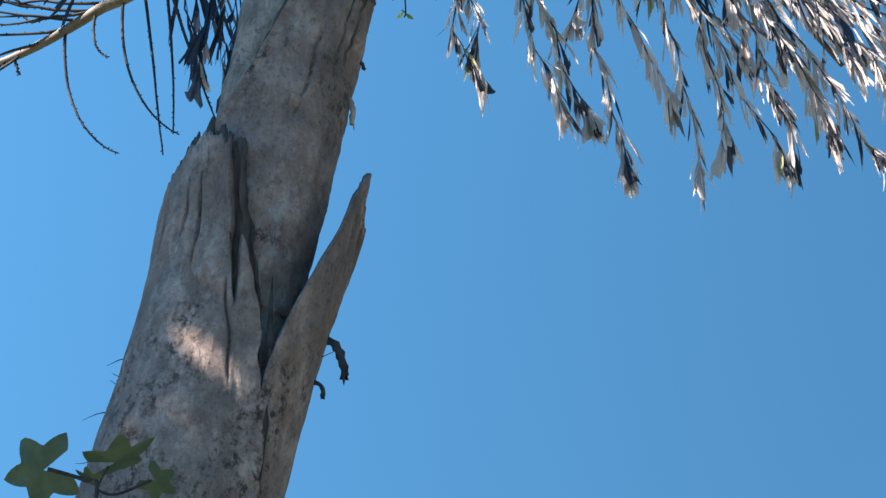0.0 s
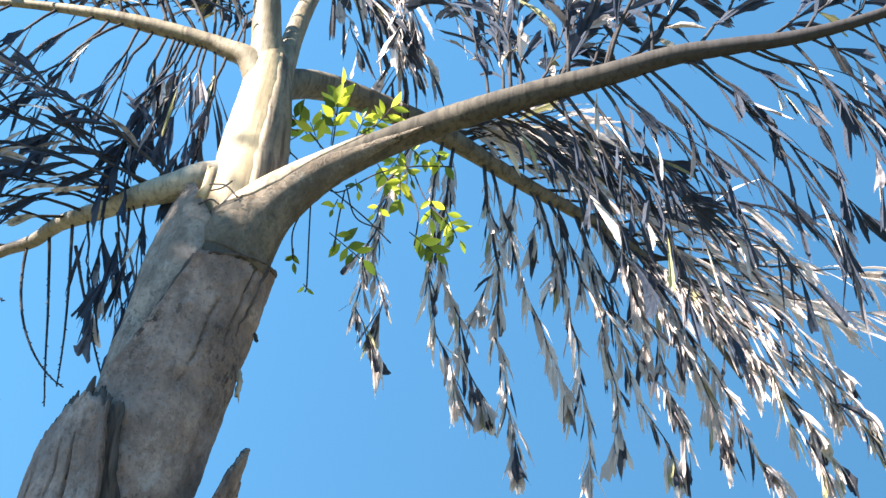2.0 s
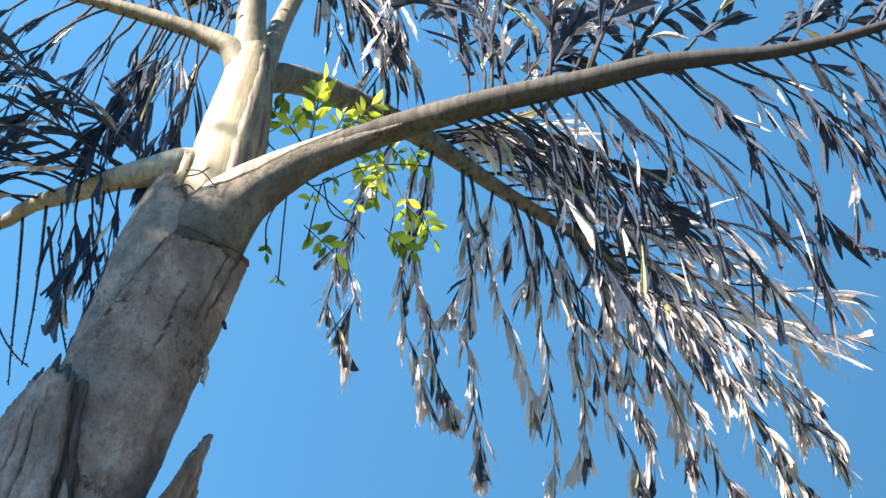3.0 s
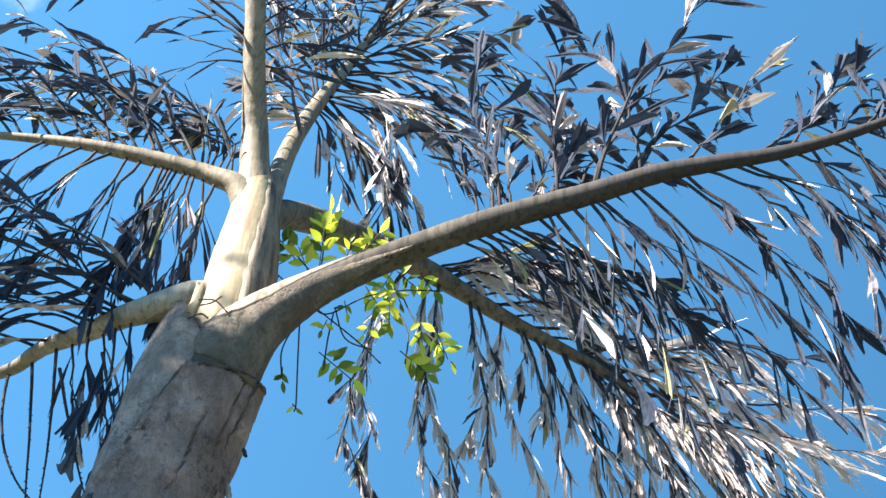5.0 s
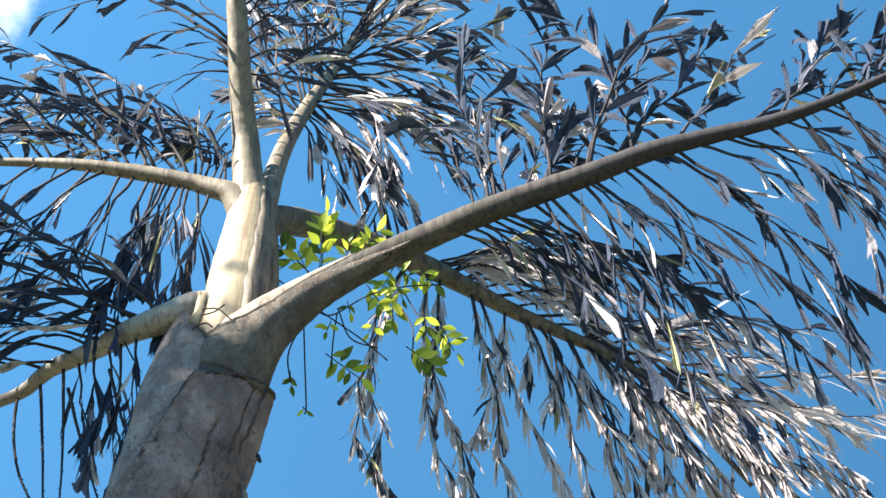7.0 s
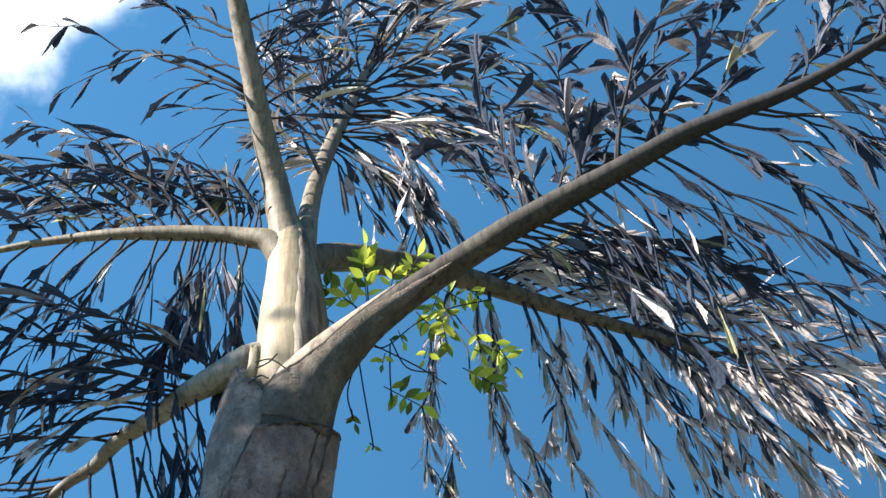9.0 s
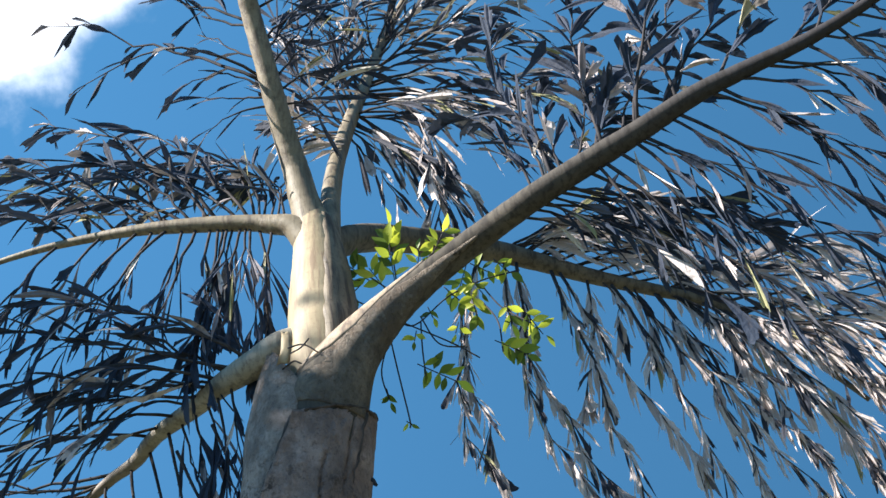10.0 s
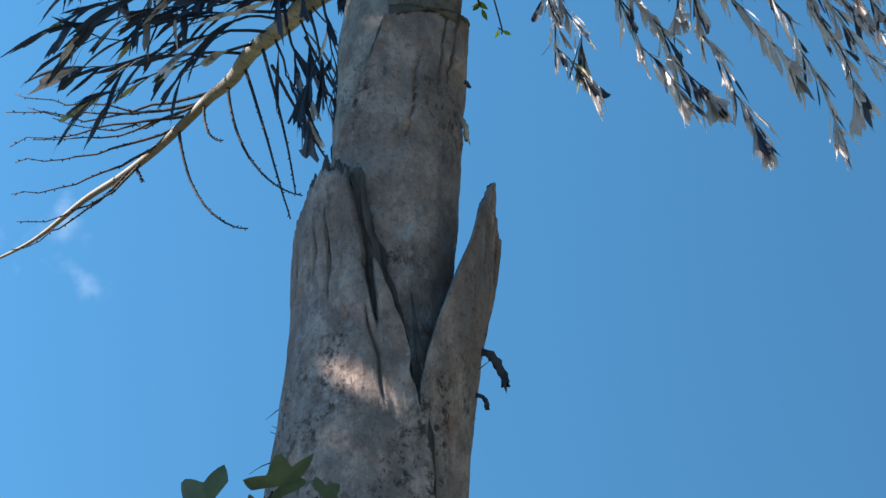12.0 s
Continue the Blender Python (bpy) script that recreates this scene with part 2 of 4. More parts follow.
k.colour(k.mix(k.ramp(k.noise(0.6, (1, 1, 1), 6), (0.4, (0,) * 3), (0.6, (1,) * 3)), (0.075, 0.095, 0.05), (0.13, 0.118, 0.09)))
SOIL = k.m

# dark tone for sheath fibre and for shade painted in seams and slits
k = Mat("dark_fibre_and_shade", 0.9, 0.15)
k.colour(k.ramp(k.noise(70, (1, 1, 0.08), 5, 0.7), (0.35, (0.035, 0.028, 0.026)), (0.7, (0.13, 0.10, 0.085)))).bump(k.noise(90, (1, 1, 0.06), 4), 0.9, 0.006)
FIBRE_SHADE = k.m

# ---- building blocks ----
DOWN = Vector((0, 0, -1))
rng = random.Random(7)


def mesh_of(name, verts, faces, material, smooth=True):
    me = bpy.data.meshes.new(name)
    me.from_pydata([tuple(v) for v in verts], [], faces)
    me.materials.append(material)
    if smooth:
        me.polygons.foreach_set("use_smooth", [True] * len(me.polygons))
    me.update()
    return me


def thing(name, base, label, category, **more):
    ob = new(name)
    ob.location = base
    ob.empty_display_size = 0.1
    return tagged(ob, label, category, **more)


def part(name, verts, faces, material, parent, label="", smooth=True, kind=""):
    """One mesh object, in world coordinates, under a thing or under a part of it."""
    ob = new(name, mesh_of(name, verts, faces, material, smooth))
    ob.parent = parent
    if parent.type == "EMPTY":
        ob.matrix_parent_inverse = Matrix.Translation(-parent.location)
    return tagged(ob, label, kind=kind)


def spline(points, steps):
    """Catmull-Rom through rows of numbers."""
    p = [np.array(q, float) for q in points]
    p = [2 * p[0] - p[1], *p, 2 * p[-1] - p[-2]]
    out = []
    for i in range(1, len(p) - 2):
        for j in range(steps):
            t = j / steps
            out.append(0.5 * (2 * p[i] + (p[i + 1] - p[i - 1]) * t + (2 * p[i - 1] - 5 * p[i] + 4 * p[i + 1] - p[i + 2]) * t * t
                              + (3 * p[i] - p[i - 1] - 3 * p[i + 1] + p[i + 2]) * t**3))
    return out + [p[-2]]


def tube(rows, sides=10, rough=0.0, seed=0.0):
    """Verts and faces of a tube through rows of x, y, z, radius, closed at both ends."""
    verts, faces = [], []
    pts, rad = [Vector(r[:3]) for r in rows], [r[3] for r in rows]
    side = None
    for i, p in enumerate(pts):
        along = (pts[min(i + 1, len(pts) - 1)] - pts[max(i - 1, 0)]).normalized()
        if side is None:
            side = along.orthogonal().normalized()
        side = (side - along * side.dot(along)).normalized()
        other = along.cross(side)
        for j in range(sides):
            a = 2 * math.pi * j / sides
            out = side * math.cos(a) + other * math.sin(a)
            q = p + out * rad[i]
            if rough:
                q += out * rad[i] * rough * noise.noise(q * (0.5 / max(rad[i], 0.004)) + Vector((seed, 0, 0)))
            verts.append(q)
    n = len(pts)
    for i in range(n - 1):
        for j in range(sides):
            faces.append((i * sides + j, i * sides + (j + 1) % sides, (i + 1) * sides + (j + 1) % sides, (i + 1) * sides + j))
    faces.append(tuple(reversed(range(sides))))
    faces.append(tuple(range((n - 1) * sides, n * sides)))
    return verts, faces


def join(pieces):
    verts, faces = [], []
    for v, f in pieces:
        k = len(verts)
        verts += v
        faces += [tuple(i + k for i in q) for q in f]
    return verts, faces


# ---- ground ----
v = [Vector((x, y, 0.04 * noise.noise(Vector((x * 0.3, y * 0.3, 0))) if abs(x) + abs(y) < 60 else 0)) for y in [-2500, -300, *range(-30, 31, 3), 300, 2500] for x in [-2500, -300, *range(-30, 31, 3), 300, 2500]]
n = 25
ground = new("ground", mesh_of("ground", v, [(r * n + c, r * n + c + 1, (r + 1) * n + c + 1, (r + 1) * n + c) for r in range(n - 1) for c in range(n - 1)], SOIL))
tagged(ground, "rough grass and bare soil round the palm", "ground", kind="structure")

# ---- palm ----
AXIS_Y = 2.46


def axis_x(z):
    return -0.043 + 0.15 * (z - 3.45)


palm = thing("fishtail_palm", (axis_x(0), AXIS_Y, 0), "tall leaning palm with grey sheathed trunk and withered fronds", "palm tree")


def stem(verts_rows, sides):
    """A standing tube with a lumpy, slightly fluted round."""
    verts, faces = [], []
    for z, r in verts_rows:
        for j in range(sides):
            a = 2 * math.pi * j / sides
            d = Vector((math.sin(a), -math.cos(a), 0))
            q = Vector((axis_x(z), AXIS_Y, z)) + d * r
            verts.append(q + d * (0.006 * noise.noise(q * 9) + 0.0025 * noise.noise(q * 40)))
    n = len(verts_rows)
    for i in range(n - 1):
        for j in range(sides):
            faces.append((i * sides + j, i * sides + (j + 1) % sides, (i + 1) * sides + (j + 1) % sides, (i + 1) * sides + j))
    faces.append(tuple(range((n - 1) * sides, n * sides)))
    return verts, faces


TRUNK = spline([(-0.05, 0.20), (0.3, 0.165), (1.2, 0.145), (2.2, 0.14), (2.7, 0.122), (3.0, 0.099), (3.2, 0.096), (3.40, 0.094), (3.47, 0.085), (3.50, 0.05)], 9)
part("trunk", *stem(TRUNK, 72), BARK, palm, "grey trunk wrapped in smooth old leaf bases")


def shell(low, high, left, right, radius, ragged=0.02, thick=0.008, nu=40, nv=70, seed=0.0, crack=(), lip=0.0):
    """A torn leaf sheath that wraps the trunk: left, right (degrees, 0 towards -y) and radius are splines over 0..1 from low to high;
    high is a row of heights from the left edge to the right one."""
    def curve(c, t):
        x = min(max(t, 0), 1) * (len(c) - 1)
        i = min(int(x), len(c) - 2)
        f = x - i
        return c[i] * (1 - f) + c[i + 1] * f

    def smooth(c, t):
        return (curve(c, t - 0.04) + curve(c, t) + curve(c, t + 0.04)) / 3

    verts, faces = [], []
    for layer in (0, 1):
        for i in range(nv + 1):
            t = i / nv
            for j in range(nu + 1):
                u = j / nu
                a0, a1 = smooth(left, t), smooth(right, t)
                wob = 5 * noise.noise(Vector((t * 9, seed, 3))) + 2.5 * noise.noise(Vector((t * 40, seed, 3)))
                a = radians(a0 + (a1 - a0) * u + wob * (u * u))
                top = curve(high, u) + ragged * (noise.noise(Vector((u * 14, seed, 0))) + 0.7 * noise.noise(Vector((u * 45, seed, 1))))
                z = low + (top - low) * t
                r = smooth(radius, t) + 0.005 * noise.noise(Vector((u * 6, t * 10, seed))) + 0.0025 * noise.noise(Vector((u * 22, t * 26 + u * 9, seed))) + 0.0012 * noise.noise(Vector((u * 50, t * 60, seed)))
                for at, slant, deep, z0, z1, wide in crack:
                    f = min(max((z - z0) / (z1 - z0), 0), 1)
                    off = math.degrees(a) - at - slant * f - 2.5 * noise.noise(Vector((z * 14, seed, at)))
                    r -= deep * math.exp(-((off / (wide * (0.3 + 0.7 * math.sin(math.pi * f)))) ** (2 if wide < 2 else 4))) * math.sin(math.pi * f) ** 0.4
                r += lip * max(0, (u - 0.86) / 0.14, (0.08 - u) / 0.08 if lip < 0.01 else 0) ** 2 * min(max(0, (t - 0.35) / 0.4), 1)
                if layer:
                    r -= thick * (1.2 - t * 0.6)
                d = Vector((math.sin(a), -math.cos(a), 0))
                verts.append(Vector((axis_x(z), AXIS_Y, z)) + d * r)
    w, k = nu + 1, (nu + 1) * (nv + 1)
    for i in range(nv):
        for j in range(nu):
            q = (i * w + j, i * w + j + 1, (i + 1) * w + j + 1, (i + 1) * w + j)
            faces += [q, tuple(x + k for x in reversed(q))]
    rim = [(0, j) for j in range(nu)] + [(i, nu) for i in range(nv)] + [(nv, j) for j in range(nu, 0, -1)] + [(i, 0) for i in range(nv, 0, -1)]
    rim = [i * w + j for i, j in rim]
    for a, b in zip(rim, rim[1:] + rim[:1]):
        faces.append((b, a, a + k, b + k))
    return verts, faces


EDGE = [55, 55, 54, 52, 50, 44, 31, 4, -19]
part("old_sheath", *shell(1.6, [2.93, 2.94, 2.955, 2.985, 3.015, 3.045, 3.058, 3.045, 3.02], [-175, -172, -168, -165, -160, -150, -135, -120, -112], EDGE,
                          [0.155, 0.158, 0.162, 0.166, 0.164, 0.158, 0.147, 0.140, 0.154], 0.020, 0.018, 220, 130, 1.0, [(-27, -8, 0.026, 2.81, 2.98, 0.9), (8, -27, 0.040, 2.74, 3.10, 3.3), (-66, 0, 0.02, 2.84, 2.96, 0.9), (-44, 3, 0.012, 2.86, 2.97, 0.8), (16, -16, 0.012, 2.60, 2.78, 0.9)], 0.020),
     SHEATH, palm, "torn grey leaf sheath with a jagged top")
# dark sheet behind the torn edge: fibre, with the gap's shade painted in
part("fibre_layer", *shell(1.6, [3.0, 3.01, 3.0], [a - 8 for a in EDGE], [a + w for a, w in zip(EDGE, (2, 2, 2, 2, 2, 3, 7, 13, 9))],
                           [0.140, 0.142, 0.146, 0.150, 0.149, 0.144, 0.135, 0.129, 0.141], 0.03, 0.006, 14, 130, 1.0), FIBRE_SHADE, palm, "dark fibrous inner layer along the torn sheath")
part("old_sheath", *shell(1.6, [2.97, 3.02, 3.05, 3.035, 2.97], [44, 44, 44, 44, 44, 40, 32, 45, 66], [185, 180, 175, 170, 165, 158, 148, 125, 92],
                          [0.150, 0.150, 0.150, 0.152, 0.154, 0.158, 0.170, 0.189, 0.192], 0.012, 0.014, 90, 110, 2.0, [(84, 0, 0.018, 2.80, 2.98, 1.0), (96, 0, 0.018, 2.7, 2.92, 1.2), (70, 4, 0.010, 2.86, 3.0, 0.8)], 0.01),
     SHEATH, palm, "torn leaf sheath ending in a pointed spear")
# dark tube laid as the shade under the overlapping sheath
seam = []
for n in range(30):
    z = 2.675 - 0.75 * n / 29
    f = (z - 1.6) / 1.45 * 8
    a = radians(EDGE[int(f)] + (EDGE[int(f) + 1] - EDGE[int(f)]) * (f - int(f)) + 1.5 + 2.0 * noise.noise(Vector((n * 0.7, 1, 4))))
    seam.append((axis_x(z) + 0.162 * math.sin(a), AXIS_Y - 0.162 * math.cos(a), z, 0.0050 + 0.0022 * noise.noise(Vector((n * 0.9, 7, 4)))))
part("fibre_layer", *tube(seam, 8, 0.5), FIBRE_SHADE, palm, "dark seam where two old sheaths overlap")
part("fibre_layer", *shell(2.90, [2.945, 2.985, 3.025, 3.062, 3.078, 3.05], [-104] * 3, [-20] * 3, [0.136, 0.140, 0.146], 0.036, 0.006, 70, 8, 9.0), FIBRE_SHADE, palm, "dark jagged rim of the torn sheath")
# dark sheet that deepens the slit: fibre and painted shade
part("fibre_layer", *shell(2.75, [3.04, 3.045, 3.04], [1, -8, -19], [9, 0, -11], [0.134, 0.131, 0.142], 0.01, 0.006, 14, 40, 13.0), FIBRE_SHADE, palm, "dark fibre showing in the long slit")
LAP = [-100, -90, -75, -55, -40, -24, -13, -4]
part("leaf_sheath", *shell(2.75, [3.372, 3.385, 3.425, 3.455, 3.46], LAP, [170] * 4 + [165, 160, 155, 150],
                           [0.120, 0.121, 0.124, 0.125, 0.126, 0.126, 0.127, 0.128], 0.006, 0.020, 90, 80, 3.0, [(20, 6, 0.010, 3.1, 3.3, 0.9), (45, 3, 0.012, 3.2, 3.42, 0.9), (-20, 4, 0.012, 3.25, 3.4, 0.9)], 0.008),
     SHEATH, palm, "grey leaf sheath with a straight torn rim")

part("leaf_sheath", *shell(2.8, [3.53, 3.55, 3.57, 3.585, 3.56, 3.47], [-190] * 8, [10, 8, 8, 6, 4, 0, -4, -8],
                           [0.100, 0.100, 0.101, 0.102, 0.105, 0.110, 0.111, 0.098], 0.005, 0.010, 56, 60, 4.0, [(-60, 2, 0.008, 3.3, 3.5, 0.9)]),
     BARK, palm, "grey leaf sheath rounded at the shoulder")

# dark tube standing in for the shadow at the lap
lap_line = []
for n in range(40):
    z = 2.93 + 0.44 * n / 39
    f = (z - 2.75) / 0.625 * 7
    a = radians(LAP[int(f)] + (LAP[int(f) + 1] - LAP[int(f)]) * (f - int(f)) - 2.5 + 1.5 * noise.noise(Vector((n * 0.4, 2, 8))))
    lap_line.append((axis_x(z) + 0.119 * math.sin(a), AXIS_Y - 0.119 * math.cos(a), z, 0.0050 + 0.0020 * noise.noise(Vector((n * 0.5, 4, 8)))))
part("fibre_layer", *tube(lap_line, 8, 0.5), FIBRE_SHADE, palm, "dark seam where one sheath laps another")

# thin dark tube in place of the shade in the cleft
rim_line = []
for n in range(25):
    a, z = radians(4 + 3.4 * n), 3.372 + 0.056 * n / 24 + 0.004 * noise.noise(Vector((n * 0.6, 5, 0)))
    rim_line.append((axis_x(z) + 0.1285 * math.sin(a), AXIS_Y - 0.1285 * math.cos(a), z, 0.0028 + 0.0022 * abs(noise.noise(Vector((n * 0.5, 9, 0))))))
part("fibre_layer", *tube(rim_line, 8, 0.5), FIBRE_SHADE, palm, "dark cleft where the frond leaves its sheath")

def strip_round(rows, towards, a0, a1, material, label, proud=1.02, name="torn_margin"):
    """Part of a tube's skin, a little proud, from angle a0 to a1 (rows of degrees) about the given side."""
    verts, faces, n, w = [], [], len(rows), 13
    for layer in (0, 1):
        for i, row in enumerate(rows):
            p, r = Vector(row[:3]), row[3]
            d = (Vector(rows[min(i + 1, n - 1)][:3]) - Vector(rows[max(i - 1, 0)][:3])).normalized()
            u = (towards - d * towards.dot(d)).normalized()
            o = d.cross(u)
            t = i / (n - 1) * (len(a0) - 1)
            j = min(int(t), len(a0) - 2)
            lo, hi = a0[j] + (a0[j + 1] - a0[j]) * (t - j), a1[j] + (a1[j + 1] - a1[j]) * (t - j)
            for k in range(w):
                f = k / (w - 1)
                a = radians(lo + (hi - lo) * f + (5 * noise.noise(Vector((i * 0.23, k, 2))) if k in (0, w - 1) else 0))
                verts.append(p + (u * math.cos(a) + o * math.sin(a)) * (r * proud + 0.003 * math.sin(math.pi * f) - layer * 0.006))
    m = n * w
    for i in range(n - 1):
        for k in range(w - 1):
            q = (i * w + k, i * w + k + 1, (i + 1) * w + k + 1, (i + 1) * w + k)
            faces += [q, tuple(x + m for x in reversed(q))]
    rim = list(range(w - 1)) + [i * w + w - 1 for i in range(n - 1)] + [(n - 1) * w + k for k in range(w - 1, 0, -1)] + [i * w for i in range(n - 1, 0, -1)]
    for x, y in zip(rim, rim[1:] + rim[:1]):
        faces.append((y, x, x + m, y + m))
    part(name, verts, faces, material, palm, label)


# dark tube that stands for the shade inside a slit
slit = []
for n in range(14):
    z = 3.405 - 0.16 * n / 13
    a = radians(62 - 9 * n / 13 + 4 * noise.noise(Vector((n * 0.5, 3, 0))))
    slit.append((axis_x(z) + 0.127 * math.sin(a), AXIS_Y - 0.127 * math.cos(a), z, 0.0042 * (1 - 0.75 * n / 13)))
part("fibre_layer", *tube(slit, 8, 0.5), FIBRE_SHADE, palm, "dark slit torn down the sheath")

# central spear of young leaf bases
SHAFT = [(-0.015, 2.46, 3.40, 0.062), (-0.010, 2.45, 3.50, 0.070), (0.0, 2.44, 3.61, 0.071), (-0.001, 2.44, 3.667, 0.068), (0.0, 2.44, 3.74, 0.0625), (0.001, 2.44, 3.816, 0.0545), (-0.001, 2.44, 3.879, 0.0467), (-0.005, 2.438, 3.935, 0.038), (-0.016, 2.434, 3.985, 0.026)]
part("crown_shaft", *tube(spline(SHAFT, 10), 48, 0.02), CREAM, palm, "pale cream crown shaft lit by the sun")

# brown sheath that also paints the shade on the side away from the sun
strip_round(spline(SHAFT[1:-1], 8), Vector((1, 0, 0)), [-84, -88, -84, -78, -70, -58], [100] * 6, UMBER, "brown streaked sheath round the crown shaft, darkened for its shaded side", 1.012, "inner_sheath")

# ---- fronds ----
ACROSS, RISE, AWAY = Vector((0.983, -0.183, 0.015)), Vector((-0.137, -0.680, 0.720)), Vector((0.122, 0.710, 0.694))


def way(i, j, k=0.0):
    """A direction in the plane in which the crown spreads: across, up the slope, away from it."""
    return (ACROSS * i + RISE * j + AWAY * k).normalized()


def gauss3(s):
    return Vector((rng.gauss(0, s), rng.gauss(0, s), rng.gauss(0, s)))


def bent(p, d, length, droop, steps=9, wild=0.05):
    """Points along a twig that starts at p towards d and gives way to its weight."""
    out, d = [p.copy()], d.normalized()
    for i in range(steps):
        d = (d + DOWN * droop / steps + gauss3(wild)).normalized()
        out.append(out[-1] + d * length / steps)
    return out


BLADES = ((0.14, 0.40, 0.66, 0.86, 1.0, 1.0, 0.85), (0.08, 0.22, 0.38, 0.58, 0.82, 1.08, 1.3), (0.16, 0.42, 0.62, 0.74, 0.76, 0.66, 0.42), (0.10, 0.34, 0.62, 0.88, 1.0, 0.74, 0.28))


def leaflet(p, d, flat, length, width, curl, crumple=1.0):
    """A withered fishtail leaflet: a wedge folded along its middle, pleated and twisted, bitten off slantwise at its end."""
    d = d.normalized()
    s = d.cross(flat)
    s = s.normalized() if s.length > 1e-3 else d.orthogonal().normalized()
    up = s.cross(d)
    verts, faces, q = [], [], p.copy()
    fold, pleat = rng.uniform(0.15, 1.0) * crumple, rng.uniform(0.05, 0.3)
    shape = rng.choice(BLADES)
    last = len(shape) - 1
    twist, slant = rng.gauss(0, 0.13) * crumple, rng.uniform(-0.22, 0.22)
    for i, w in enumerate(shape):
        c, n = math.cos(twist * i), math.sin(twist * i)
        ss, uu = s * c + up * n, up * c - s * n
        for x in (-1, -0.5, 0, 0.5, 1):
            h = width * 0.5 * w * (rng.uniform(0.78, 1.15) if abs(x) == 1 else 1)
            rise = abs(x) * fold + (pleat if abs(x) == 0.5 else 0)
            jag = slant * x + rng.uniform(-0.14, 0.12) if i == last else 0
            verts.append(q + ss * h * x + uu * h * rise + d * jag * length)
        d = (d + up * curl * 0.16 + DOWN * 0.09).normalized()
        q = q + d * length / last
    for i in range(last):
        for j in range(4):
            a = i * 5 + j
            faces.append((a, a + 1, a + 6, a + 5))
    for j in (0, 2, 3):
        a = last * 5 + j
        verts.append((verts[a] + verts[a + 1]) / 2 + d * length * rng.uniform(0.02, 0.14))
        faces.append((a, a + 1, len(verts) - 1))
    return verts, faces


def knobs(pts, size):
    """The stubs that fallen leaflets leave along a bare stalk."""
    out = []
    for i in range(len(pts) - 1):
        for u in (0.1, 0.6):
            p, d = pts[i].lerp(pts[i + 1], u), (pts[i + 1] - pts[i]).normalized()
            side = d.cross(gauss3(1)).normalized()
            out.append(tube([(*p, size), (*(p + side * size * 2.6 + d * size * 2), size * 0.45)], 4))
    return out


# how a side stalk is dressed: leaflets a metre, their length and width, how far they stand off, how far they hang, leaflets at its end
SPREAD = (34, 0.098, 0.0125, 0.40, 0.22, 2)
SPARSE = (31, 0.098, 0.026, 0.50, 0.10, 2)
TASSEL = (96, 0.076, 0.0100, 0.36, 0.50, 9)
BROAD = (36, 0.095, 0.0145, 0.42, 0.28, 2)
THIN = (16, 0.075, 0.014, 0.45, 0.10, 1)
BARE = (0, 0, 0, 0, 0, 0)


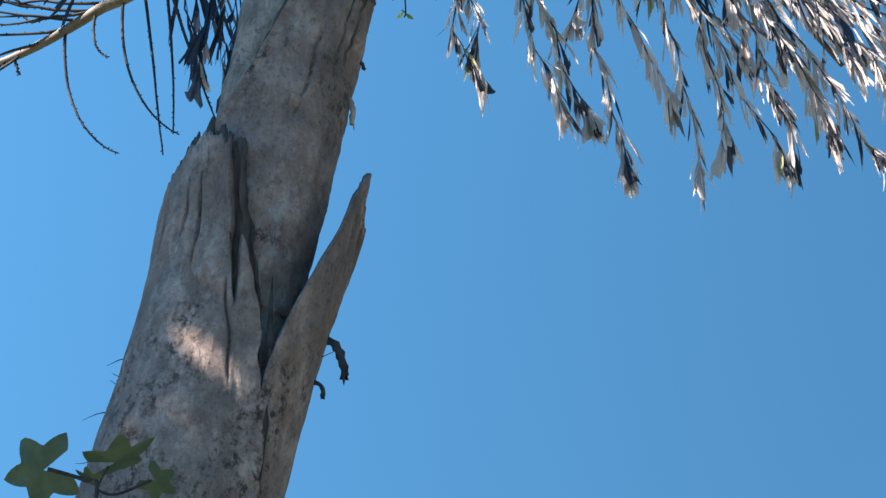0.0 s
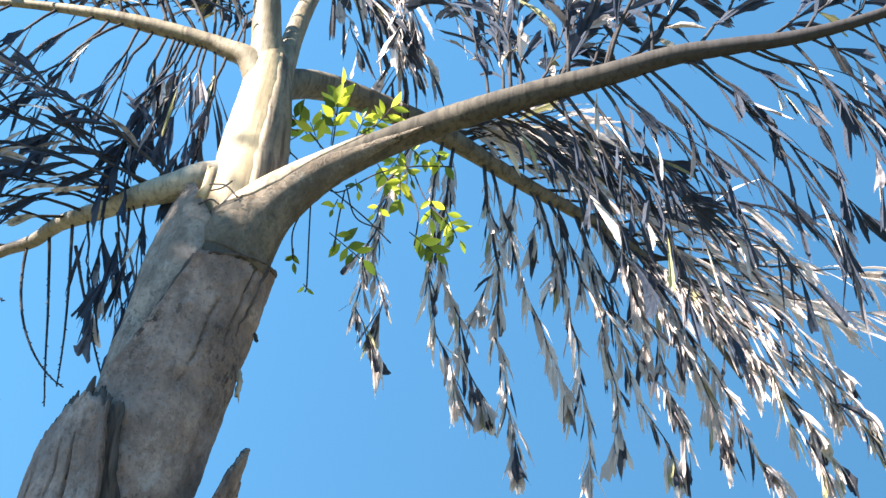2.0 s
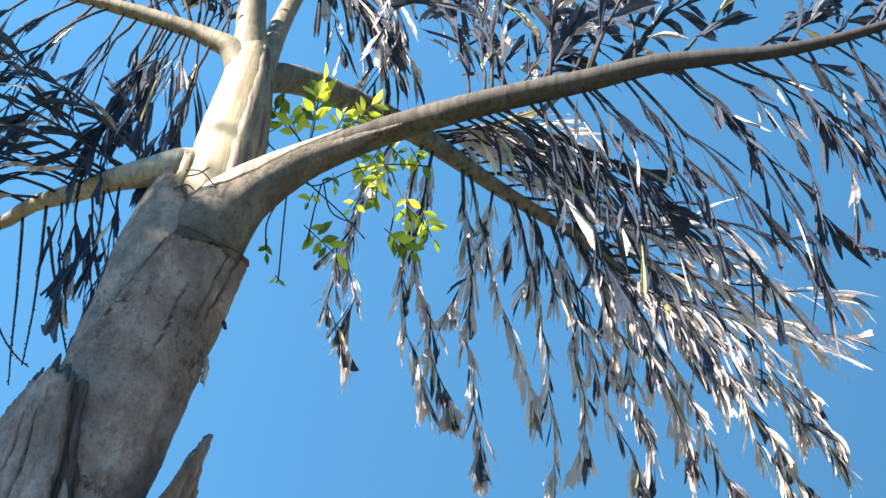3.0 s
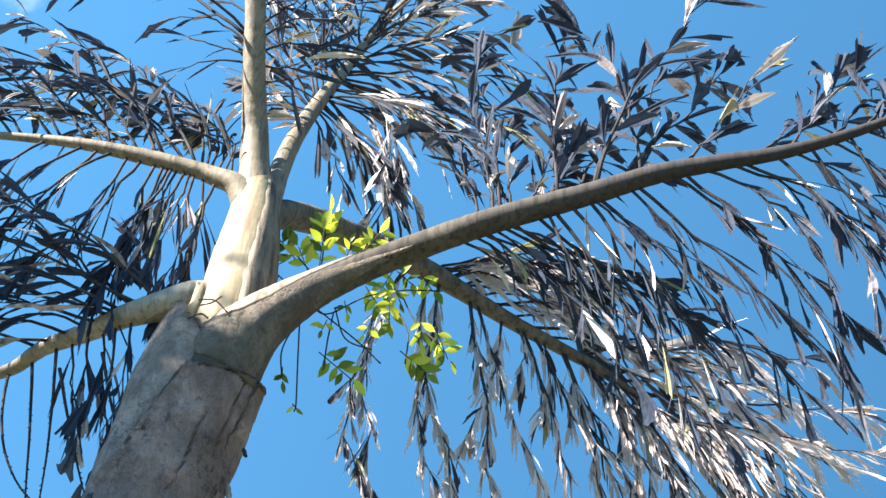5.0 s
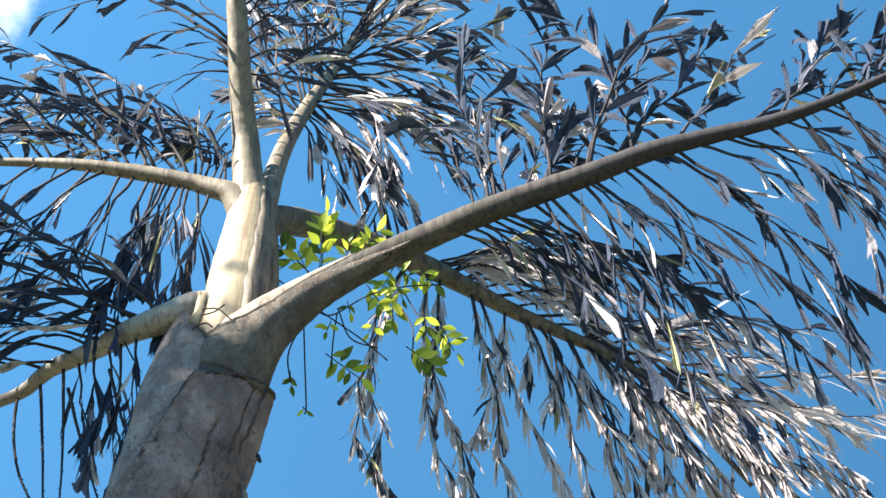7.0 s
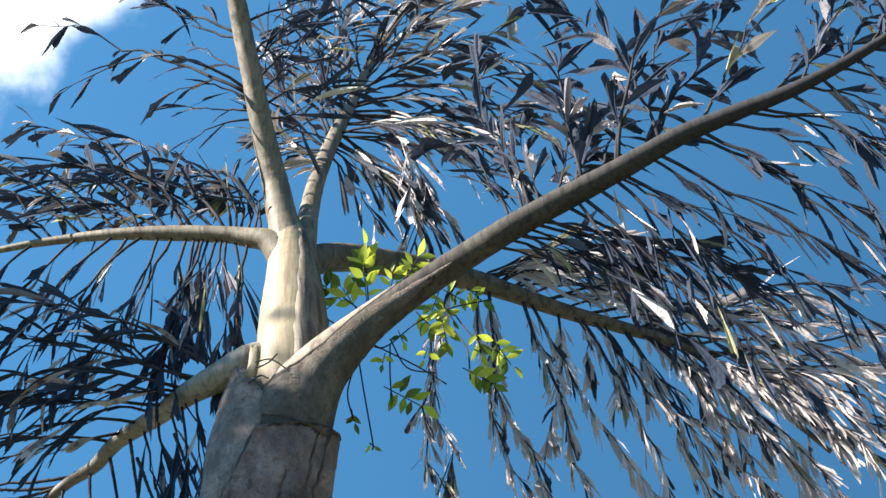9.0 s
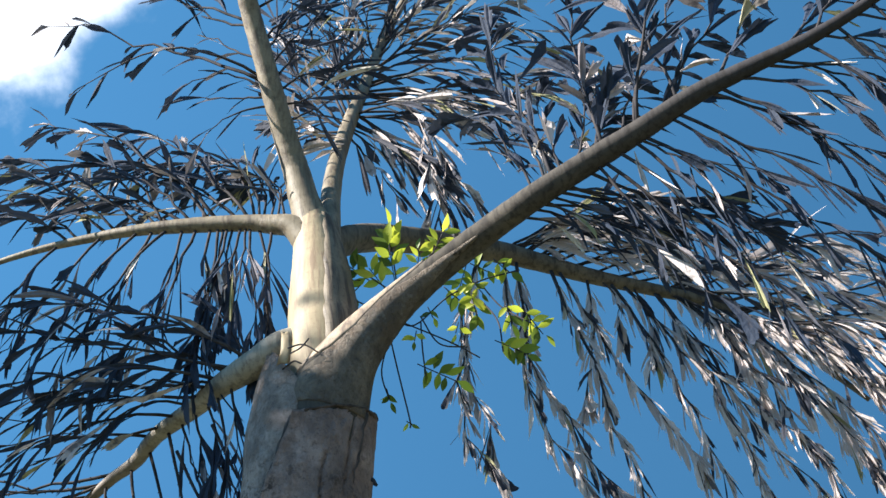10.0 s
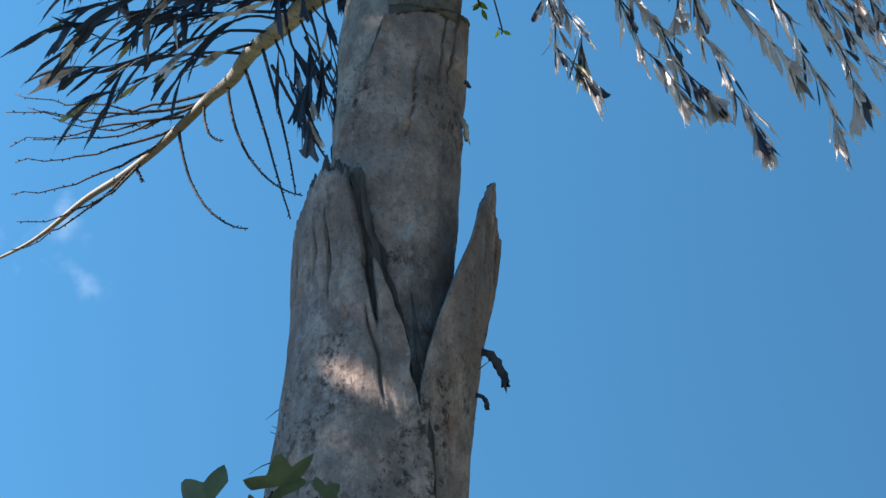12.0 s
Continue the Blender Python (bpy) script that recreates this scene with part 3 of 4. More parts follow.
def frond(rows, groups, label, material, single=0, leaf=DRY):
    """A bipinnate frond: a tapering rachis, thin side stalks, and leaflets along each of them.
    groups: (dress, lean away a metre, stalks between the listed ones, [(place on the rachis, reach in x, reach in z, bow)])."""
    line = spline(rows, 10)
    rachis = part("frond", *tube(line, 28, 0.04, rng.random() * 9), material, palm, label)
    leaves, made = [], 0
    for dress, lean, between, listed in groups:
        dense, leaf_l, leaf_w, off, hang, ends = dress
        first = 0.05 if dress is TASSEL else 0.14
        stalks = [(*s, 0.0) for s in listed]
        order = sorted(listed)
        for n in range(between):
            if dress is TASSEL:
                a = listed[(8 + n) % len(listed)]
                stalks.append((a[0] + rng.gauss(0, 0.008), a[1] + rng.gauss(0, 0.022), a[2] * rng.uniform(0.45, 0.9), a[3], rng.gauss(0, 0.03)))
                continue
            a, b = order[n % (len(order) - 1)], order[n % (len(order) - 1) + 1]
            f, g = rng.uniform(0.25, 0.75), rng.uniform(0.6, 0.95)
            stalks.append((a[0] + (b[0] - a[0]) * f, (a[1] + (b[1] - a[1]) * f) * g, (a[2] + (b[2] - a[2]) * f) * g, a[3] + rng.gauss(0, 0.03), rng.gauss(0, 0.15)))
        for at, dx, dz, bow, more in stalks:
            x = min(max(at, 0), 1) * (len(line) - 1)
            i = min(int(x), len(line) - 2)
            q = line[i] + (line[i + 1] - line[i]) * (x - i)
            if dress is TASSEL:
                dx, dz = dx * 0.93, dz * 0.93
            length = math.hypot(dx, dz)
            start = Vector(q[:3])
            reach = Vector((dx, (lean + more) * length, dz))
            start = start + reach.normalized() * q[3] * 0.5
            wob = [gauss3(0.012 * length) for _ in range(11)]
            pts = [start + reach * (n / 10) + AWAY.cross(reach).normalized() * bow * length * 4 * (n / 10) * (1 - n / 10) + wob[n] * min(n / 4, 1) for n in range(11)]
            thick = 0.0026 + 0.0028 * length
            stick = tube([(*p, max(thick * (1 - 0.8 * n / 10), 0.0012)) for n, p in enumerate(pts)], 5)
            part("side_stalk", *(stick if dense else join([stick, *knobs(pts, 0.0019)])), RIB, rachis)
            n = int(length * dense)
            flat = (gauss3(0.8) + Vector((0, -0.7, 0.3))).normalized()
            for m in range(n + ends):
                u = first + (0.98 - first) * (m + rng.random() * 0.8) / max(n, 1) if m < n else rng.uniform(0.93, 1.0)
                j = min(int(u * 10), 9)
                p, d2 = pts[j].lerp(pts[j + 1], min(u * 10 - j, 1)), (pts[j + 1] - pts[j]).normalized()
                side = d2.cross(flat).normalized() * (1 if m % 2 else -1)
                dd = d2 + side * off * rng.uniform(0.3, 1.3) * (1 if m < n else 0.6) + DOWN * hang * rng.uniform(0.2, 1.3) + gauss3(0.10)
                wide = leaf_w * rng.choice((0.45, 0.6, 0.8, 1.0, 1.25, 1.6)) * (1.8 if m >= n else 1)
                wide = min(wide, 0.030)
                piece = leaflet(p, dd, (flat + gauss3(0.5)).normalized(), leaf_l * rng.uniform(0.6, 1.35), wide, rng.gauss(0, 0.26))
                if made < single:
                    part("leaflet", *piece, SHADED_DRY_ONE, rachis, smooth=False)
                    made += 1
                else:
                    leaves.append(piece)
    if leaves:
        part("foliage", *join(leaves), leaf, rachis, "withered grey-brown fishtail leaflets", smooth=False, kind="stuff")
    return rachis


# near frond, long and straight, rising to the side
NEAR = [(-0.030, 2.440, 3.36, 0.090), (-0.003, 2.418, 3.460, 0.0773), (0.038, 2.400, 3.530, 0.0565), (0.084, 2.395, 3.589, 0.0456), (0.141, 2.385, 3.645, 0.0354), (0.219, 2.365, 3.701, 0.0293), (0.308, 2.330, 3.747, 0.0272), (0.414, 2.250, 3.762, 0.0253),
        (0.521, 2.200, 3.792, 0.0240), (0.628, 2.150, 3.819, 0.0216), (0.735, 2.100, 3.850, 0.0190), (0.838, 2.050, 3.859, 0.0160), (0.938, 2.000, 3.863, 0.0134), (1.041, 1.950, 3.886, 0.0108), (1.148, 1.900, 3.926, 0.0082), (1.250, 1.840, 3.957, 0.0055), (1.344, 1.780, 3.978, 0.0031)]
NEAR_TIP_LOW = [(0.87, 0.16, -0.10, 0.05), (0.905, 0.15, -0.09, 0.05), (0.94, 0.13, -0.08, 0.04), (0.97, 0.10, -0.05, 0.03), (0.85, 0.17, -0.24, 0.05), (0.82, 0.20, -0.26, 0.05), (0.78, 0.24, -0.27, 0.05)]
NEAR_TIP_HIGH = [(0.80, 0.20, 0.33, 0.0), (0.87, 0.17, 0.24, 0.0), (0.91, 0.15, 0.20, 0.0), (0.95, 0.12, 0.14, 0.0)]
NEAR_LOW = [(0.760, 0.17, -0.08, -0.06), (0.693, 0.29, -0.12, -0.05), (0.745, 0.17, -0.29, -0.06), (0.664, 0.25, -0.23, -0.13), (0.706, 0.29, -0.20, -0.08), (0.633, 0.35, -0.26, -0.02), (0.596, 0.37, -0.31, -0.00), (0.589, 0.18, -0.21, -0.02), (0.557, 0.38, -0.36, -0.02), (0.549, 0.27, -0.39, -0.01), (0.552, 0.13, -0.17, -0.07), (0.513, 0.33, -0.48, -0.01), (0.508, 0.17, -0.36, 0.01), (0.466, 0.35, -0.13, 0.04), (0.492, 0.38, -0.23, 0.03), (0.799, 0.16, -0.10, -0.07), (0.836, 0.17, -0.11, -0.07), (0.646, 0.30, -0.39, -0.05), (0.531, 0.22, -0.43, -0.05), (0.430, 0.30, -0.02, 0.03), (0.452, 0.33, -0.07, 0.03), (0.412, 0.26, -0.05, 0.02), (0.440, 0.20, -0.14, 0.0)]
NEAR_HIGH = [(0.521, 0.04, 0.68, -0.01), (0.555, 0.28, 0.62, -0.07), (0.562, 0.31, 0.57, 0.03), (0.648, 0.23, 0.46, 0.00), (0.716, 0.24, 0.39, 0.05), (0.758, 0.21, 0.37, -0.01), (0.487, 0.06, 0.31, 0.05), (0.464, -0.06, 0.58, 0.01), (0.443, -0.09, 0.28, 0.06), (0.607, -0.11, 0.52, 0.06), (0.836, 0.18, 0.28, -0.01), (0.508, 0.12, 0.30, -0.03)]
frond(NEAR,
      [(SPREAD, 0.05, 0, NEAR_TIP_LOW),
       (SPARSE, 0.15, 2, NEAR_TIP_HIGH),
       (SPREAD, 0.05, 4, NEAR_LOW),
       (SPARSE, 0.15, 6, NEAR_HIGH)],
      "long withered frond on a thick grey-brown stalk", BROWN, single=300, leaf=SHADED_DRY)

# its split base: a paler strip of sheath on the side turned to the crown shaft, and grey skin outside
strip_round(spline(NEAR[:6], 8)[9:], Vector((-0.62, -0.72, 0.30)), [-75, -75, -62, -50, -36, -20], [-30, 22, 34, 24, 6, -14], FRAY, "pale fibrous margin along the frond base")
strip_round(spline([(-0.016, 2.428, 3.42, 0.084), *NEAR[1:7]], 8), Vector((0.2, -0.9, -0.4)), [-95, -85, -44, -52, -50, -25, -6], [120, 115, 100, 85, 55, 25, 6], NECK, "grey bark-like skin of the frond base", 1.005)

# frond behind it, arching over and hanging
HUNG = [(0.372, -0.06, -0.69, 0.10), (0.366, -0.05, -0.60, 0.08), (0.420, 0.07, -0.71, 0.06), (0.451, 0.11, -0.72, 0.06), (0.521, 0.11, -0.84, -0.00), (0.531, 0.21, -0.62, 0.02), (0.604, 0.15, -0.76, -0.03), (0.622, 0.19, -0.65, -0.04), (0.667, 0.25, -0.67, 0.02), (0.698, 0.22, -0.66, -0.06), (0.733, 0.27, -0.55, -0.04), (0.767, 0.31, -0.58, -0.02), (0.778, 0.44, -0.54, -0.06), (0.788, 0.55, -0.41, -0.02), (0.837, 0.41, -0.29, -0.14), (0.708, 0.11, -0.32, -0.06), (0.590, 0.02, -0.13, -0.14), (0.639, -0.00, -0.23, -0.08), (0.868, 0.37, -0.41, -0.04), (0.573, -0.07, -0.40, -0.04)]
FANNED = [(0.802, 0.59, 0.14, -0.02), (0.694, 0.64, 0.18, -0.08), (0.549, 0.39, 0.10, -0.08), (0.601, 0.57, 0.09, -0.04), (0.743, 0.48, 0.07, -0.08), (0.497, 0.29, 0.10, -0.13), (0.771, 0.54, -0.06, -0.02), (0.663, 0.42, -0.12, -0.07), (0.535, 0.32, -0.01, -0.07), (0.837, 0.56, 0.05, -0.02), (0.430, 0.30, 0.06, -0.08), (0.460, 0.33, 0.13, -0.08), (0.400, 0.24, 0.03, -0.06), (0.480, 0.30, 0.02, -0.05), (0.410, 0.34, 0.13, -0.06), (0.445, 0.36, 0.19, -0.08)]
frond([(0.004, 2.46, 3.866, 0.0335), (0.051, 2.53, 3.964, 0.0325), (0.125, 2.60, 4.036, 0.0310), (0.226, 2.66, 4.070, 0.029), (0.330, 2.71, 4.089, 0.027), (0.407, 2.73, 4.080, 0.025), (0.483, 2.75, 4.062, 0.0215), (0.611, 2.78, 4.025, 0.0175), (0.737, 2.80, 3.990, 0.0145), (0.860, 2.81, 3.943, 0.0120), (0.951, 2.82, 3.873, 0.0105), (1.057, 2.83, 3.764, 0.008), (1.142, 2.83, 3.645, 0.005)],
      [(TASSEL, -0.05, 8, HUNG),
       (BROAD, 0.12, 14, FANNED)],
      "drooping withered frond with hanging side stalks", OLIVE, leaf=SUNLIT_DRY)

# frond rising behind the crown shaft
RISING_INNER = [(0.404, -0.15, 0.47, -0.04), (0.433, -0.09, 0.58, -0.02), (0.475, -0.04, 0.56, -0.04), (0.392, -0.14, 0.16, -0.12), (0.371, -0.10, 0.09, -0.06), (0.533, -0.03, 0.51, 0.03), (0.508, 0.06, 0.43, -0.13)]
RISING_OUTER = [(0.608, 0.31, 0.40, -0.05), (0.567, 0.40, 0.31, -0.02), (0.533, 0.53, 0.14, -0.04), (0.500, 0.38, 0.07, 0.04), (0.458, 0.34, -0.13, -0.06), (0.425, 0.25, -0.22, -0.03), (0.392, 0.10, -0.19, -0.02), (0.446, 0.16, -0.33, -0.31), (0.508, 0.42, -0.22, -0.10), (0.658, 0.40, 0.04, -0.08), (0.454, 0.20, -0.34, -0.04), (0.642, 0.19, 0.40, -0.04), (0.608, 0.06, 0.41, -0.09)]
frond([(0.020, 2.45, 3.84, 0.028), (0.028, 2.46, 3.929, 0.023), (0.037, 2.50, 4.069, 0.0216), (0.057, 2.54, 4.216, 0.0193), (0.088, 2.60, 4.384, 0.0182), (0.132, 2.66, 4.571, 0.0164), (0.182, 2.73, 4.782, 0.0143), (0.241, 2.80, 5.006, 0.0121), (0.313, 2.86, 5.23, 0.0095), (0.396, 2.92, 5.483, 0.0066), (0.492, 3.0, 5.797, 0.0035)],
      [(BROAD, 0.10, 8, RISING_INNER),
       (BROAD, 0.10, 20, RISING_OUTER)],
      "upright withered frond with dense leaflets", TAN)

# frond that leans overhead from the crown shaft
OVERHEAD_INNER = [(0.489, -0.50, 0.45, 0.02), (0.504, -0.43, 0.09, 0.19), (0.629, -0.26, 0.29, -0.01), (0.617, -0.20, 0.23, -0.03), (0.458, -0.14, 0.05, 0.00), (0.443, -0.14, -0.04, 0.12), (0.545, -0.13, 0.16, -0.03), (0.727, -0.25, 0.26, 0.02), (0.466, -0.18, 0.09, 0.18)]
OVERHEAD_OUTER = [(0.583, 0.11, 0.29, 0.04), (0.663, 0.22, 0.18, -0.03), (0.466, 0.16, 0.11, -0.08), (0.727, 0.26, 0.24, -0.04), (0.402, 0.11, 0.10, 0.07), (0.519, 0.14, 0.28, -0.03)]
frond([(0.008, 2.44, 3.77, 0.036), (-0.004, 2.438, 3.909, 0.0375), (-0.019, 2.43, 3.999, 0.0314), (-0.030, 2.42, 4.074, 0.0283), (-0.046, 2.39, 4.146, 0.0256), (-0.063, 2.35, 4.227, 0.024), (-0.078, 2.31, 4.31, 0.0224), (-0.095, 2.27, 4.396, 0.0215), (-0.108, 2.23, 4.463, 0.0205), (-0.135, 2.17, 4.566, 0.016), (-0.170, 2.10, 4.679, 0.0099), (-0.211, 2.02, 4.757, 0.0037)],
      [(THIN, 0.20, 0, OVERHEAD_INNER),
       (SPREAD, 0.20, 3, OVERHEAD_OUTER)],
      "tall frond on a smooth tan-green stalk", TAN, leaf=SHADED_DRY)

# frond to the side, arching down
SIDE_HIGH = [(0.292, -0.28, 0.48, 0.06), (0.354, -0.42, 0.55, 0.08), (0.408, -0.39, 0.41, 0.03), (0.487, -0.32, 0.39, 0.05), (0.550, -0.29, 0.27, 0.07), (0.242, -0.05, 0.27, 0.10), (0.133, -0.08, 0.19, 0.20), (0.450, -0.21, 0.32, 0.11), (0.621, -0.25, 0.20, 0.09), (0.379, -0.07, 0.23, 0.08)]
SIDE_LOW = [(0.204, -0.02, -0.35, 0.02), (0.300, -0.01, -0.32, -0.01), (0.317, -0.06, -0.27, -0.00), (0.358, -0.07, -0.39, -0.02), (0.392, -0.16, -0.37, -0.02), (0.442, -0.22, -0.37, 0.05), (0.496, -0.21, -0.34, 0.05), (0.562, -0.20, -0.30, 0.02), (0.371, -0.01, -0.38, 0.04), (0.417, -0.12, -0.31, -0.06), (0.642, -0.14, -0.28, 0.06), (0.471, -0.12, -0.38, 0.03), (0.342, -0.07, -0.33, -0.00)]
frond([(-0.002, 2.44, 3.863, 0.0385), (-0.045, 2.43, 3.921, 0.0252), (-0.087, 2.44, 3.944, 0.0207), (-0.133, 2.45, 3.964, 0.0179), (-0.251, 2.475, 3.997, 0.0164), (-0.370, 2.50, 4.022, 0.0124), (-0.493, 2.54, 4.048, 0.0095), (-0.614, 2.57, 4.053, 0.0072), (-0.741, 2.62, 4.06, 0.0054), (-0.862, 2.66, 4.036, 0.0036), (-0.976, 2.70, 3.971, 0.0024)],
      [(BROAD, 0.25, 11, SIDE_HIGH),
       (SPREAD, 0.03, 4, SIDE_LOW)],
      "arching withered frond with drooping leaflets", TAN, leaf=SHADED_DRY)

# lowest frond, half stripped
LOW_REACH = [(0.151, -0.49, 0.25, 0.09), (0.179, -0.51, 0.21, 0.02), (0.212, -0.48, 0.05, 0.09), (0.237, -0.46, 0.04, 0.04), (0.269, -0.43, 0.02, 0.03), (0.330, -0.37, -0.09, 0.13), (0.388, -0.35, 0.04, 0.05), (0.356, -0.32, -0.06, 0.02), (0.199, -0.33, 0.28, -0.00), (0.224, -0.30, 0.03, 0.05), (0.160, -0.05, 0.13, -0.03), (0.295, -0.21, -0.08, 0.21)]
LOW_HUNG = [(0.308, 0.03, -0.22, 0.02), (0.244, 0.03, -0.28, 0.00), (0.337, 0.04, -0.20, -0.00), (0.212, 0.01, -0.22, -0.03), (0.279, 0.01, -0.16, -0.09)]
LOW_BARE = [(0.513, -0.45, 0.15, -0.07), (0.561, -0.42, 0.12, -0.04), (0.599, -0.39, 0.04, 0.01), (0.631, -0.37, 0.03, -0.06), (0.663, -0.34, -0.04, -0.06), (0.708, -0.28, -0.08, -0.12), (0.554, -0.37, 0.01, -0.06), (0.744, -0.26, -0.13, -0.07)]
low = frond([(-0.03, 2.45, 3.633, 0.033), (-0.084, 2.43, 3.605, 0.0316), (-0.132, 2.44, 3.581, 0.0285), (-0.203, 2.48, 3.568, 0.0224), (-0.261, 2.55, 3.577, 0.019), (-0.343, 2.62, 3.574, 0.016), (-0.394, 2.68, 3.560, 0.0135), (-0.447, 2.72, 3.553, 0.0114), (-0.501, 2.76, 3.534, 0.0103), (-0.584, 2.82, 3.510, 0.0087), (-0.660, 2.87, 3.497, 0.0076), (-0.752, 2.93, 3.492, 0.0066), (-0.881, 3.01, 3.462, 0.0042), (-1.031, 3.10, 3.468, 0.0025)],
            [(SPREAD, 0.10, 0, LOW_REACH),
             (SPREAD, 0.0, 0, LOW_HUNG),
             (BARE, 0.20, 2, LOW_BARE)],
            "low frond half stripped to bare side stalks", STALK, leaf=SHADED_DRY)

# its bare stalks that hang and curl: start, first reach, length, total turn in degrees
for start, first, length, turn in (((-0.520, 2.776, 3.524), Vector((0.03, 0, -1)), 0.37, 84), ((-0.403, 2.688, 3.553), Vector((0.0, 0, -1)), 0.38, 80), ((-0.362, 2.65, 3.560), Vector((0.22, 0, -1)), 0.38, 2),
                                   ((-0.318, 2.60, 3.560), Vector((0.16, 0, -1)), 0.36, -6), ((-0.300, 2.58, 3.50), Vector((0.40, 0, -1)), 0.31, 10), ((-0.225, 2.51, 3.50), Vector((0.35, 0, -1)), 0.27, 4),
                                   ((-0.458, 2.728, 3.548), Vector((-0.12, 0, -1)), 0.15, 110), ((-0.625, 2.847, 3.498), Vector((0.4, 0, -1)), 0.04, 0)):
    p, d, pts = Vector(start), first.normalized(), [Vector(start)]
    for i in range(14):
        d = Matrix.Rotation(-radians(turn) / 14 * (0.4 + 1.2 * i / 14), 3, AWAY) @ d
        d = (d + gauss3(0.015)).normalized()
        p = p + d * length / 14
        pts.append(p)
    part("side_stalk", *join([tube([(*q, 0.0036 - 0.0021 * n / 14) for n, q in enumerate(pts)], 6), *knobs(pts, 0.0017)]), RIB, low)


def ribbon(pts, width, face, taper=0.3, rag=0.3):
    """A torn strip of sheath, slightly dished, with a frayed end and real thickness."""
    verts, faces, n = [], [], len(pts)
    for layer in (0, 1):
        for i, p in enumerate(pts):
            d = (Vector(pts[min(i + 1, n - 1)]) - Vector(pts[max(i - 1, 0)])).normalized()
            out = Vector(face).normalized()
            sd = d.cross(out).normalized()
            w = width * 0.5 * (1 - (1 - taper) * i / (n - 1))
            for k in (-1, -0.33, 0.33, 1):
                end = d * width * rng.uniform(-rag, rag) if i in (0, n - 1) else Vector()
                verts.append(Vector(p) + sd * w * k * rng.uniform(1 - rag * 0.5, 1 + rag * 0.5) + out * (0.12 * w * (1 - k * k) - layer * 0.0018) + (end if layer == 0 else Vector()))
    m = n * 4
    for i in range(n - 1):
        for k in range(3):
            q = (i * 4 + k, i * 4 + k + 1, i * 4 + k + 5, i * 4 + k + 4)
            faces += [q, tuple(x + m for x in reversed(q))]
    rim = [k for k in range(3)] + [i * 4 + 3 for i in range(n - 1)] + [(n - 1) * 4 + k for k in (3, 2, 1)] + [i * 4 for i in range(n - 1, 0, -1)]
    for a, b in zip(rim, rim[1:] + rim[:1]):
        faces.append((b, a, a + m, b + m))
    return verts, faces


TOWARDS = Vector((0, -0.85, -0.3))
part("torn_margin", *ribbon([(-0.072, 2.362, 3.585), (-0.071, 2.358, 3.56), (-0.072, 2.356, 3.535), (-0.078, 2.357, 3.505)], 0.014, TOWARDS, 1.5, 0.6), CREAM, palm, "torn pale margin of a leaf sheath")
# large bleached leaflets that hang among the dark ones: base, reach, width
for base, reach, w in (((0.078, 2.530, 4.264), (-0.093, 0.010, 0.021), 0.030),
                       ((0.072, 2.530, 4.247), (-0.065, 0.010, -0.000), 0.018),
                       ((0.083, 2.540, 4.290), (-0.050, 0.010, 0.039), 0.018),
                       ((0.058, 2.520, 4.250), (-0.039, 0.010, 0.038), 0.015),
                       ((0.795, 2.080, 3.918), (-0.074, 0.010, 0.007), 0.026),
                       ((0.787, 2.740, 3.628), (0.021, 0.010, -0.127), 0.035),
                       ((1.341, 2.720, 3.887), (0.095, 0.010, 0.046), 0.028),
                       ((0.601, 2.760, 5.137), (-0.019, 0.010, -0.159), 0.034),
                       ((0.610, 2.170, 3.783), (0.000, 0.010, -0.091), 0.013),
                       ((0.281, 2.700, 5.014), (-0.133, 0.010, 0.010), 0.021),
                       ((0.907, 2.020, 3.741), (0.011, 0.010, -0.040), 0.019)):
    reach = Vector(reach)
    part("leaflet", *leaflet(Vector(base), reach, Vector((0.3, -0.8, 0.2)), reach.length, w, 0.1), BONE, palm, "bleached crumpled leaflet", smooth=False)
# dry twigs caught at the crown shaft
for pts in ([(-0.069, 2.352, 3.536), (-0.04, 2.346, 3.536), (-0.014, 2.345, 3.513)], [(-0.065, 2.352, 3.522), (-0.045, 2.346, 3.529), (-0.029, 2.345, 3.548)], [(-0.081, 2.36, 3.493), (-0.06, 2.348, 3.500), (-0.045, 2.345, 3.49)]):
    part("twig", *tube([(*p, 0.0016) for p in spline(pts, 5)], 5), RIB, palm)
# loose strips, hooks and bristles on the old sheaths
part("loose_strip", *ribbon([Vector(p) for p in spline([(-0.068, 2.322, 2.665), (-0.071, 2.316, 2.72), (-0.072, 2.312, 2.785)], 4)], 0.013, (0.1, -1, 0), 0.15, 0.4), RIB, palm, "dark spike of torn sheath")
for pts, w, skin in (([(0.02, 2.45, 3.225), (0.040, 2.44, 3.215), (0.050, 2.43, 3.185), (0.050, 2.43, 3.15)], 0.014, FRAY), ([(0.010, 2.44, 2.738), (0.040, 2.44, 2.730), (0.053, 2.44, 2.700), (0.057, 2.44, 2.669)], 0.020, RIB),
               ([(-0.005, 2.44, 2.663), (0.020, 2.44, 2.657), (0.024, 2.44, 2.633)], 0.010, RIB), ([(0.035, 2.45, 3.29), (0.060, 2.44, 3.29), (0.068, 2.44, 3.275)], 0.010, RIB)):
    part("loose_strip", *ribbon([Vector(p[:3]) for p in spline(pts, 4)], w * 0.9, (0.3, -1, 0.2), 0.7, 0.9), skin, palm, "dry hooked strip hanging off the trunk")
